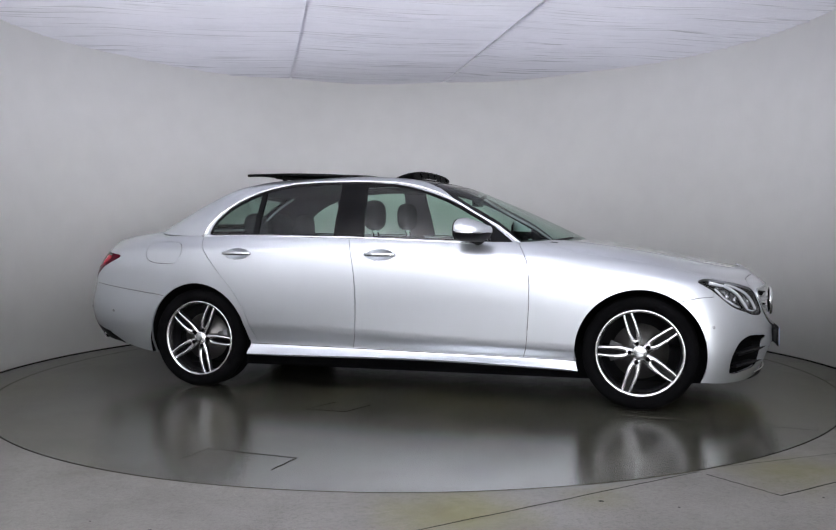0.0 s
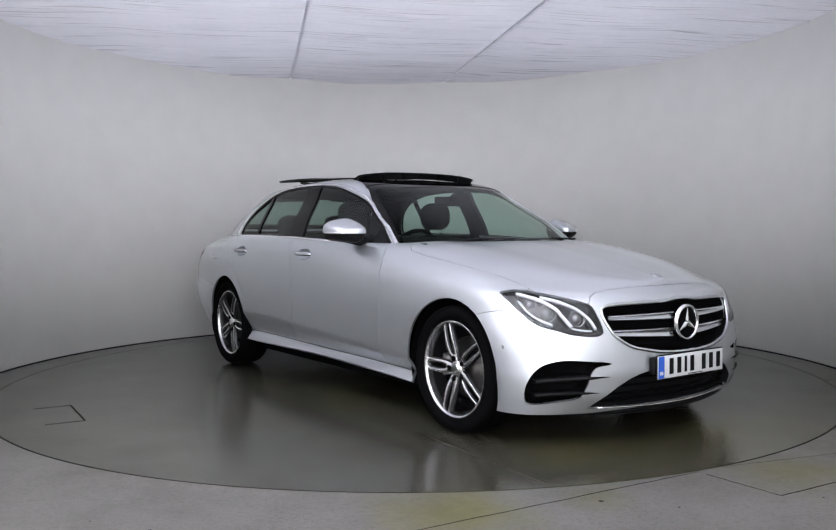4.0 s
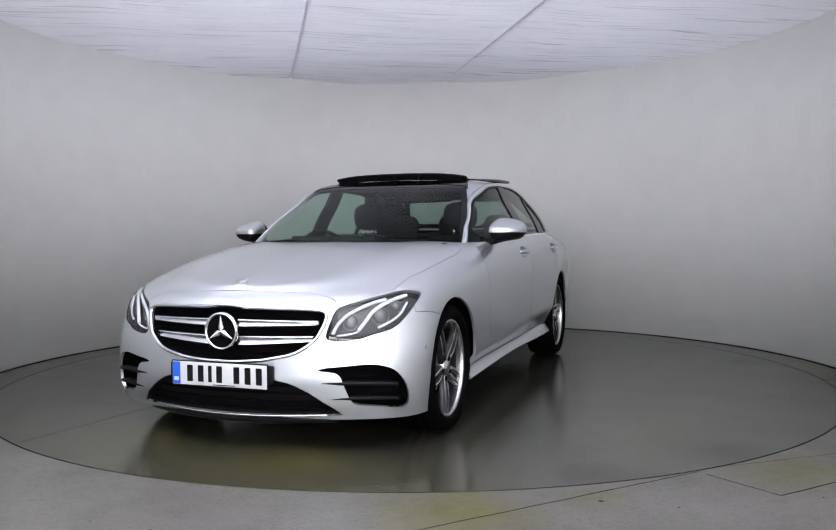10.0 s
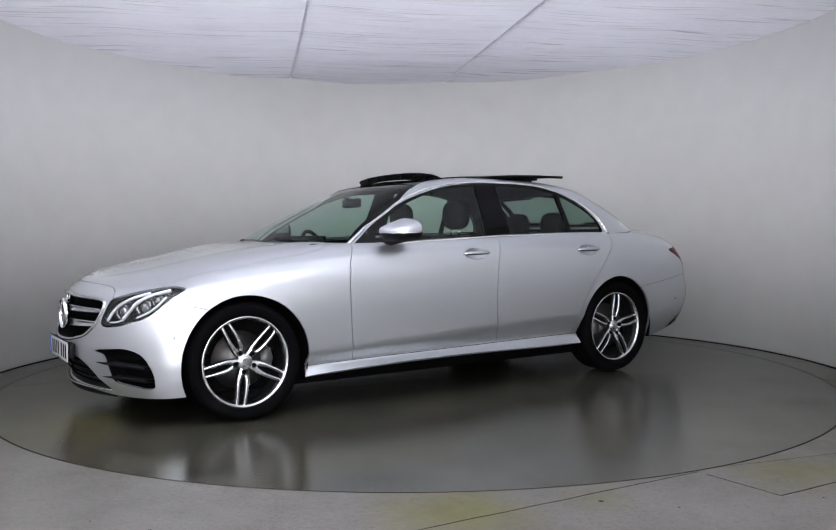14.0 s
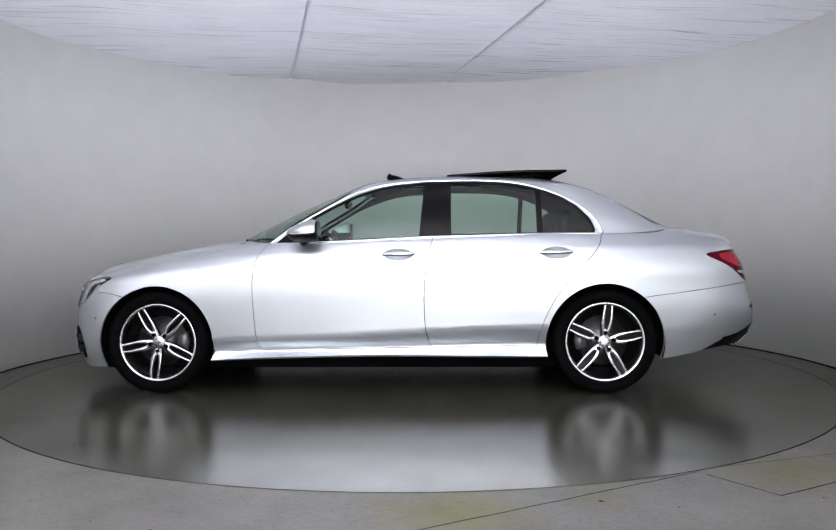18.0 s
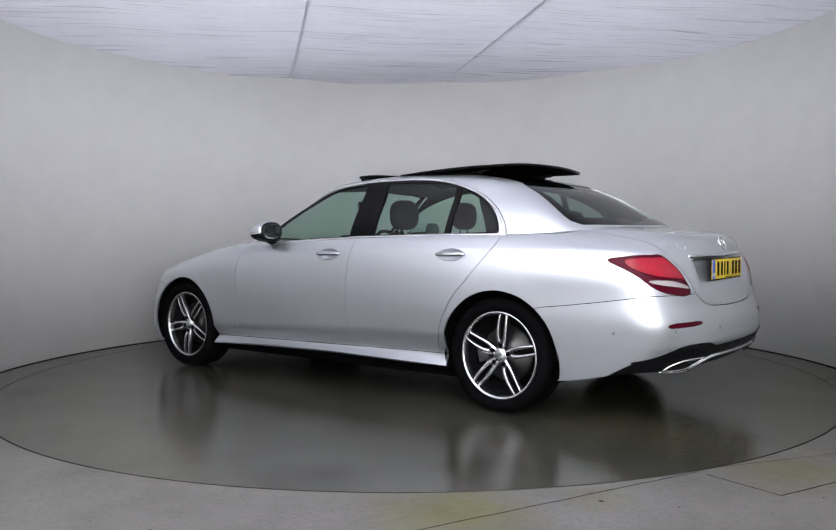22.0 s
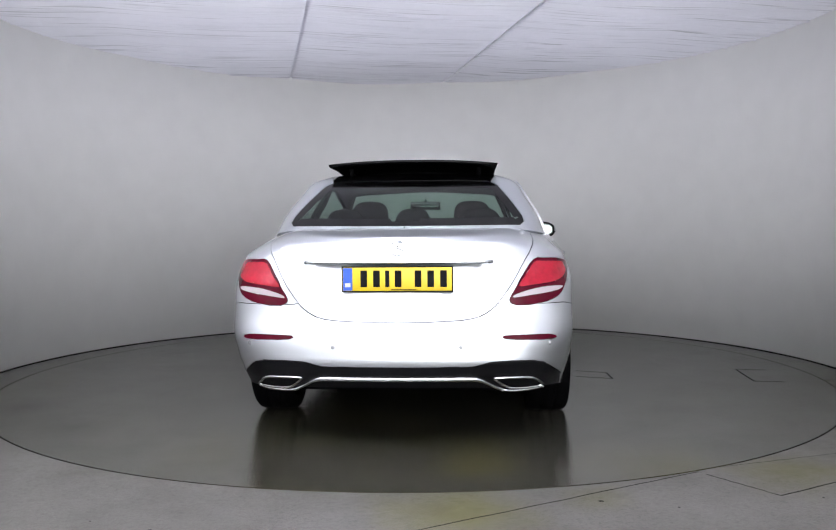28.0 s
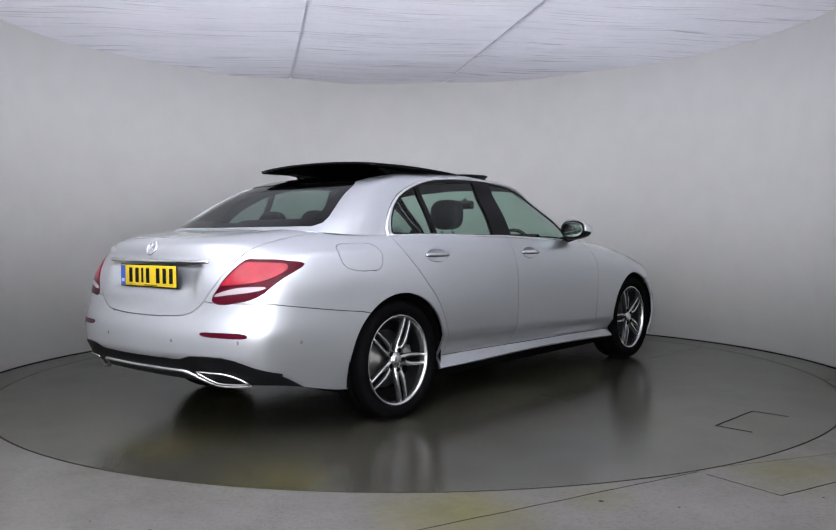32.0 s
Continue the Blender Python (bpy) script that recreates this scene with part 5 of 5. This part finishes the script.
# ---- rear end ----
def rear_end():
    bx = shell_x(BODY, K["boot"])
    # bright strip and shadow gap over the plate
    pts = [(bx(abs(y), .915) - .004, y, .911) for y in np.linspace(-.455, .455, 19)]
    part("grip_strip", tube(pts, .010, 8), M_SATIN, BOOT_LID, "slim silver grip strip")
    slope = math.degrees(math.atan2(bx(0, 1.005) - bx(0, .955), .05))
    lie = pose(bx(0, .98) - .002, 0, .98) @ pose(0, 0, 0, 0, slope, 0) @ pose(0, 0, 0, 0, 0, 90)
    bm = lathe([(.034, 0), (.035, .004), (.038, .006), (.041, .004), (.042, 0)], 40)
    bmesh.ops.transform(bm, matrix=lie, verts=bm.verts)
    part("badge_ring", bm, M_CHROME, BOOT_LID, "chrome ring")
    for k in range(3):
        a = math.radians(90 + 120 * k)
        bm = tube([(0, .004, 0), (.036 * math.cos(a), .003, .036 * math.sin(a))], [.006, .002], 6)
        bmesh.ops.transform(bm, matrix=lie, verts=bm.verts)
        part("badge_arm", bm, M_CHROME, BOOT_LID)
    for k, (y, w) in enumerate(((.575, .022), (.538, .020), (.511, .020), (.484, .020), (.450, .014))):
        z = .972 - .003 * k
        bm = block(.003, w, .026 if k < 4 else .018, (bx(y, z) - .0005, y, z), pose(0, 0, 0, 0, math.degrees(math.atan2(bx(y, z + .02) - bx(y, z - .02), .04)), 0), .001)
        part("model_bar", bm, M_PAINT, BOOT_LID, "chrome badge bar")
    # chrome trim between the exhausts, and the exhaust finishers
    sx = shell_x(BODY, K["skirt"])
    centre = [(.50, .298), (.46, .318), (.42, .342), (.385, .357), (.345, .362), (.2, .3615), (0, .361)]
    path = [(sx(abs(y), z) - .012, y, z) for y, z in fine(centre + [(-a, b) for a, b in centre[-2::-1]], 4)]
    bm = bmesh.new()
    rows = [[bm.verts.new((x + dx, y, z + dz)) for dx, dz in ((.02, .011), (-.004, .010), (-.008, 0), (-.004, -.010), (.02, -.011))] for x, y, z in path]
    for p, q in zip(rows, rows[1:]):
        for i in range(4):
            bm.faces.new((p[i], p[i + 1], q[i + 1], q[i]))
    bmesh.ops.recalc_face_normals(bm, faces=bm.faces)
    part("diffuser_trim", bm, M_SATIN, REAR_BUMPER, "bright silver diffuser trim")
    tip_line = [(.692, .310), (.678, .332), (.655, .352), (.62, .364), (.56, .366), (.468, .366), (.462, .358), (.49, .335), (.52, .313), (.55, .305), (.62, .303)]
    for side in (1, -1):
        loop = rounded(tip_line, 3)
        path = [(sx(min(y, .68), z) - .012, y * side, z) for y, z in loop]
        part("exhaust_tip", tube(path + path[:1], .0065, 8, False), M_CHROME, REAR_BUMPER, "chrome trapezoid exhaust tip")
        bm = bmesh.new()
        c = bm.verts.new((-2.44, .575 * side, .335))
        vs = [bm.verts.new((p[0] + .03, p[1], p[2])) for p in path]
        for i in range(len(vs)):
            bm.faces.new((c, vs[i], vs[(i + 1) % len(vs)]))
        part("exhaust_mouth", bm, M_DARK, REAR_BUMPER, "black exhaust opening")
        bmp = [(sx(min(y, .68), max(z, .29)) - .008, y * side, z) for y, z in fine([(.70, .302), (.66, .294), (.58, .291), (.52, .294), (.49, .303)], 5)]
        part("exhaust_underline", tube(bmp, .006, 8), M_CHROME, REAR_BUMPER, "chrome line under the exhaust")
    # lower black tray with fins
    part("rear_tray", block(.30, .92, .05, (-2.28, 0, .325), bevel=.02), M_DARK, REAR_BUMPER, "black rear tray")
    # parking sensors
    qx = shell_x(QUARTER, Q_LOW)
    for side in (1, -1):
        for (y, z) in ((.719, .526), (.30, .515)):
            part("parking_sensor", egg(.0022, .011, .011, (qx(y, z), y * side, z), u=14, v=8), M_SENSOR, REAR_BUMPER)
    qy, fy = skin_y(QUARTER, Q_LOW), skin_y(BODY, K["front"])
    for side in (1, -1):
        part("parking_sensor", egg(.011, .0022, .011, (-2.17, qy(-2.17, .513) * side, .513), u=14, v=8), M_SENSOR, REAR_BUMPER)
        part("parking_sensor", egg(.011, .0022, .011, (1.872, fy(1.872, .501) * side, .501), u=14, v=8), M_SENSOR, FRONT_BUMPER)


rear_end()


# ---- mirrors and handles ----
def door_mirror(side, door):
    cap = egg(.122, .108, .072, (.46, .945, 1.068), .70, 44, 30)
    for v in cap.verts:
        t = (v.co.y - .945) / .098
        v.co.z = 1.068 + (v.co.z - 1.068) * (1 - .22 * t)
        v.co.x += -.035 * t
        u = min(max((v.co.x - .43) / .13, 0), 1)
        if v.co.z > 1.05:
            v.co.z = 1.05 + (v.co.z - 1.05) * (1 - .45 * u)
        if v.co.x < .40:
            v.co.x = .40 + (v.co.x - .40) * .25
    low = cap.copy()
    bmesh.ops.bisect_plane(cap, geom=cap.verts[:] + cap.edges[:] + cap.faces[:], plane_co=(.455, .945, 1.056), plane_no=(-.05, 0, -1), clear_outer=True)
    bmesh.ops.bisect_plane(low, geom=low.verts[:] + low.edges[:] + low.faces[:], plane_co=(.455, .945, 1.056), plane_no=(-.05, 0, 1), clear_outer=True)
    for v in low.verts:
        v.co = Vector((.455 + (v.co.x - .455) * .97, .945 + (v.co.y - .945) * .97, v.co.z))
    body = part("door_mirror", mirrored(cap) if side < 0 else cap, M_PAINT, door, "silver door mirror with black underside")
    part("mirror_base", mirrored(low) if side < 0 else low, M_BLACK, body, "black lower mirror shell")
    pts = fine([(.40, 1.047, 1.055), (.43, 1.052, 1.053), (.50, 1.037, 1.051), (.548, .998, 1.052), (.572, .945, 1.054), (.568, .90, 1.056)], 5)
    part("indicator_strip", tube(flip(pts, side), [.003 + .005 * math.sin(math.pi * min(1, i / 22)) for i in range(len(pts))], 8), M_CHROME, body, "chrome-edged indicator strip")
    arm = [(.50, .80, .985), (.49, .86, .998), (.47, .92, 1.012)]
    part("mirror_arm", tube(flip(arm, side), [.03, .024, .022], 10), M_BLACK, body, "black mirror arm")
    bezel = egg(.010, .098, .066, (.388, .945, 1.066), .8, 28, 16)
    part("mirror_bezel", mirrored(bezel) if side < 0 else bezel, M_BLACK, body, "black mirror bezel")
    glass = egg(.003, .084, .053, (.378, .945, 1.066), .8, 24, 14)
    part("mirror_glass", mirrored(glass) if side < 0 else glass, M_MIRROR, body, "mirror glass")


def handle(x, z, side, door, sy):
    y = sy(x, z)
    bar = tube(flip(fine([(x + .106, y - .002, z - .002), (x + .082, y + .012, z + .002), (x, y + .020, z + .003), (x - .082, y + .012, z + .004), (x - .106, y - .002, z + .002)], 6), side),
               [.007 + .008 * math.sin(math.pi * i / 24) ** .6 for i in range(25)], 10)
    h = part("door_handle", bar, M_SATIN, door, "silver door handle")
    cup = bmesh.new()
    rows = []
    for r in (1.01, .97, .9, .75, .55, .3):
        rows.append([cup.verts.new((x + .092 * r * math.cos(k), sy(x + .09 * r * math.cos(k), z + .034 * r * math.sin(k)) - .001 - .03 * (1 - min(r, 1) ** 3), z + .036 * r * math.sin(k)))
                     for k in np.linspace(0, 2 * math.pi, 32, endpoint=False)])
    for p, q in zip(rows, rows[1:]):
        for i in range(32):
            cup.faces.new((p[i], p[(i + 1) % 32], q[(i + 1) % 32], q[i]))
    cup.faces.new(rows[-1])
    bmesh.ops.recalc_face_normals(cup, faces=cup.faces)
    part("handle_cup", mirrored(cup) if side < 0 else cup, M_PAINT, door, "scooped handle recess")


YF, YR = skin_y(BODY, K["door_f"] | K["cup_f"]), skin_y(BODY, K["door_r"] | K["cup_r"])
for side, i in ((1, 0), (-1, 1)):
    door_mirror(side, FRONT_DOORS[i])
    handle(*HANDLES["front"], side, FRONT_DOORS[i], YF)
    handle(*HANDLES["rear"], side, REAR_DOORS[i], YR)


# ---- open sunroof ----
def sunroof():
    xs = np.linspace(-.45, -1.27, 14)
    ys = np.linspace(-.525, .525, 15)
    bm = bmesh.new()

    def z_at(x, y, low):
        t = (x + .45) / -.82
        return 1.468 + .030 * math.sin(math.pi * min(t * 1.25, 1) / 2) - .022 * (abs(y) / .525) ** 2.4 - (.016 if low else 0)
    top = [[bm.verts.new((x - .03 * (1 - (y / .525) ** 2) * (1 if j > 11 else 0), y, z_at(x, y, 0))) for y in ys] for j, x in enumerate(xs)]
    bot = [[bm.verts.new((v.co.x + .004, v.co.y * .985, v.co.z - .018)) for v in row] for row in top]
    for g, flipf in ((top, 0), (bot, 1)):
        for a, b in zip(g, g[1:]):
            for i in range(len(a) - 1):
                bm.faces.new((a[i], a[i + 1], b[i + 1], b[i])).material_index = flipf
    rim = lambda g: g[0] + [r[-1] for r in g[1:]] + g[-1][-2::-1] + [r[0] for r in g[-2:0:-1]]
    ra, rb = rim(top), rim(bot)
    for i in range(len(ra)):
        bm.faces.new((ra[i], ra[(i + 1) % len(ra)], rb[(i + 1) % len(ra)], rb[i]))
    bmesh.ops.recalc_face_normals(bm, faces=bm.faces)
    p = part("sunroof_panel", bm, (M_GLOSSBLACK, M_DARK), CAR, "black glass sunroof panel slid open")
    for y in (-.42, .42):
        part("sunroof_arm", tube([(-.62, y, 1.42), (-.9, y * .99, 1.435), (-1.10, y * .98, 1.455)], .010, 8), M_BLACK, p, "black lifting arm")
        part("sunroof_lifter", tube([(-1.0, y * .98, 1.41), (-1.06, y * .97, 1.46)], .012, 8), M_BLACK, p, "black lifting strut")
    part("sunroof_seal", tube([(-.60, -.47, 1.448), (-.66, -.48, 1.444), (-.66, 0, 1.466), (-.66, .48, 1.444), (-.60, .47, 1.448)], .010, 8), M_BLACK, CAR, "rubber roof seal")
    # wind deflector: frame with dark net
    top_bar = fine([(-.16, -.50, 1.425), (-.10, -.50, 1.447), (-.05, -.485, 1.460), (-.035, -.30, 1.479), (-.03, 0, 1.485), (-.035, .30, 1.479), (-.05, .485, 1.460), (-.10, .50, 1.447), (-.16, .50, 1.425)], 5)
    top_bar = [(p[0], p[1], p[2] - .010) for p in top_bar]
    d = part("wind_deflector", tube(top_bar, .0075, 8), M_BLACK, CAR, "black sunroof wind deflector")
    bm = bmesh.new()
    a = [bm.verts.new(q) for q in top_bar]
    b = [bm.verts.new((q[0] - .02 + .03 * (abs(q[1]) < .47), q[1] * .985, 1.405 + .03 * (1 - (q[1] / .5) ** 2))) for q in top_bar]
    for i in range(len(a) - 1):
        bm.faces.new((a[i], a[i + 1], b[i + 1], b[i]))
    bmesh.ops.solidify(bm, geom=bm.faces, thickness=.003)
    part("deflector_net", bm, M_BLACK, d, "black net")
    for y in (-.33, -.16, 0, .16, .33):
        part("deflector_rib", tube([(-.02, y, 1.425 + .015 * (1 - abs(y))), (-.03, y, 1.471 - .09 * y * y)], .006, 6), M_GLOSSBLACK, d)


sunroof()


# ---- cabin ----
def seat(x, y, back_top, lean=14, width=.50, rests=((0, .26),), tilt_z=.48):
    s = part("seat", block(.50, width, .16, (x, y, tilt_z), pose(0, 0, 0, 0, -6, 0), .05, 3), M_LEATHER, CAR, "black leather seat cushion")
    h = back_top - tilt_z
    part("backrest", block(.13, width * .94, h, (x - .26 - h * .12, y, tilt_z + h / 2), pose(0, 0, 0, 0, -lean, 0), .05, 3), M_LEATHER, s, "black leather backrest")
    for dy, w in rests:
        cx = x - .26 - h * .25
        part("headrest", egg(.062, w / 2, .105, (cx - .02, y + dy, back_top + .145), .72, 24, 16), M_LEATHER, s, "black headrest")
        for k in (-.05, .05):
            part("headrest_post", tube([(cx - .01, y + dy + k, back_top - .02), (cx - .02, y + dy + k, back_top + .08)], .006, 8), M_CHROME, s, "chrome headrest post")
    return s


def cabin():
    seat(.06, .37, 1.03)
    seat(.06, -.37, 1.03)
    seat(-.86, 0, .95, 22, 1.32, ((.42, .24), (0, .22), (-.42, .24)), .46)
    part("cabin_floor", block(2.5, 1.5, .06, (-.3, 0, .30), bevel=.01), M_TRIM, CAR, "dark carpet")
    # dashboard with cowl and screen
    bm = block(.46, 1.46, .30, (.78, 0, .84), bevel=.08, seg=4)
    part("dashboard", bm, M_TRIM, CAR, "black dashboard")
    part("instrument_screen", block(.02, .62, .13, (.56, -.25, .97), pose(0, 0, 0, 0, -12, 0), .006), M_GLOSSBLACK, CAR, "wide black instrument screen")
    w = lathe([(.178 + .014 * math.cos(a), .014 * math.sin(a)) for a in np.linspace(0, 2 * math.pi, 9)], 40)
    m = pose(.40, -.38, .90) @ pose(0, 0, 0, 0, 22, 0) @ pose(0, 0, 0, 0, 0, 90)
    bmesh.ops.transform(w, matrix=m, verts=w.verts)
    ob = part("steering_wheel", w, M_LEATHER, CAR, "black leather steering wheel")
    part("steering_hub", egg(.05, .075, .07, (.41, -.38, .89)), M_TRIM, ob)
    part("steering_spoke", block(.02, .34, .035, (.41, -.38, .895), bevel=.008), M_SATIN, ob, "silver wheel spoke")
    part("steering_column", tube([(.42, -.38, .89), (.62, -.38, .82)], .045, 12), M_TRIM, ob)
    part("centre_console", block(1.1, .24, .24, (.15, 0, .47), bevel=.03), M_TRIM, CAR, "black centre console")
    part("parcel_shelf", block(.62, 1.25, .03, (-1.55, 0, 1.03), bevel=.008), M_TRIM, CAR, "black parcel shelf")
    mirror = part("interior_mirror", block(.03, .24, .065, (.30, 0, 1.265), bevel=.014), M_GLOSSBLACK, CAR, "black rear-view mirror")
    part("mirror_glass", block(.002, .22, .05, (.284, 0, 1.265), bevel=.0005), M_MIRROR, mirror, "mirror glass")
    part("mirror_stem", tube([(.31, 0, 1.28), (.36, 0, 1.31)], .014, 8), M_BLACK, mirror)
    # wipers on the scuttle
    for y0, y1 in ((-.62, -.02), (-.05, .58)):
        pts = fine([(1.00 - .25 * y0 * y0, y0, .992), (1.01 - .1 * ((y0 + y1) / 2) ** 2, (y0 + y1) / 2, 1.008), (1.00 - .2 * y1 * y1, y1, 1.004)], 6)
        part("wiper", tube(pts, .007, 6), M_BLACK, CAR, "black wiper arm")


cabin()


# ---- floor joints and marks ----
def strip_path(pts, w, z):
    bm = bmesh.new()
    pts = [Vector(p) for p in pts]
    rows = []
    for i, p in enumerate(pts):
        t = (pts[min(i + 1, len(pts) - 1)] - pts[max(i - 1, 0)]).normalized()
        n = Vector((-t.y, t.x)) * w / 2
        rows.append((bm.verts.new((p.x + n.x, p.y + n.y, z)), bm.verts.new((p.x - n.x, p.y - n.y, z))))
    for a, b in zip(rows, rows[1:]):
        bm.faces.new((a[0], a[1], b[1], b[0]))
    return bm


def wobble(a, b, n=14, amp=.006, seed=1):
    rnd = random.Random(seed)
    d = Vector(b) - Vector(a)
    nrm = Vector((-d.y, d.x)).normalized()
    return [tuple(Vector(a) + d * t + nrm * rnd.uniform(-amp, amp) * math.sin(math.pi * t)) for t in np.linspace(0, 1, n)]


M_JOINT = material("dirty_joint", (0.010, 0.0095, 0.008), 0.8, vary=0.3, scale=30, Specular_IOR_Level=0.1)
M_CRACK = material("faint_crack", (0.030, 0.025, 0.015), 0.35, vary=0.4, scale=20)
FLOOR = bpy.data.objects["floor"]


def marks():
    for k, (a, b, w) in enumerate((((-.60, -3.655), (1.233, -2.635), .007), ((1.253, -2.676), (1.446, -2.971), .007), ((1.446, -2.971), (2.6, -2.33), .009), ((1.37, -2.56), (2.3, -2.25), .004))):
        part("joint", strip_path(wobble(a, b, 24, .004, k), w, .0012), M_JOINT, FLOOR, smooth=False)
    for k, (x, y, r) in enumerate(((.72, -3.02, .010), (1.0, -3.1, .006), (-.95, -3.3, .012), (1.6, -3.0, .006), (-1.2, -3.2, .005))):
        bm = bmesh.new()
        rnd = random.Random(k)
        bm.faces.new([bm.verts.new((x + r * rnd.uniform(.6, 1.3) * math.cos(a), y + r * rnd.uniform(.6, 1.3) * math.sin(a), .0014)) for a in np.linspace(0, 2 * math.pi, 9, endpoint=False)])
        part("floor_speck", bm, M_JOINT, FLOOR, smooth=False)
    hatch = [(-1.105, -2.365), (-1.02, -2.18), (-.56, -2.36), (-.645, -2.55)]
    small = [(-.655, -1.29), (-.50, -1.08), (-.275, -1.18), (-.41, -1.36)]
    for k, (h, skip) in enumerate(((hatch, 3), (small, 1))):
        for i in range(4):
            if i == skip:
                continue
            part("hatch_joint", strip_path(wobble(h[i], h[(i + 1) % 4], 10, .003, 10 * k + i), .008, .0012), M_JOINT, TABLE, smooth=False)
    part("crack", strip_path(wobble((1.15, -1.49), (2.13, -1.90), 14, .004, 40), .004, .0012), M_CRACK, TABLE, smooth=False)


marks()


# ---- movement ----
def motions():
    walk(TABLE, [(2 * i, pose(0, 0, 0, 0, 0, a - TURN[0])) for i, a in enumerate(TURN)])
    walk(CAR, [(2 * i, pose(0, 0, 0, 0, 0, a) @ PIVOT) for i, a in enumerate(TURN)])


motions()
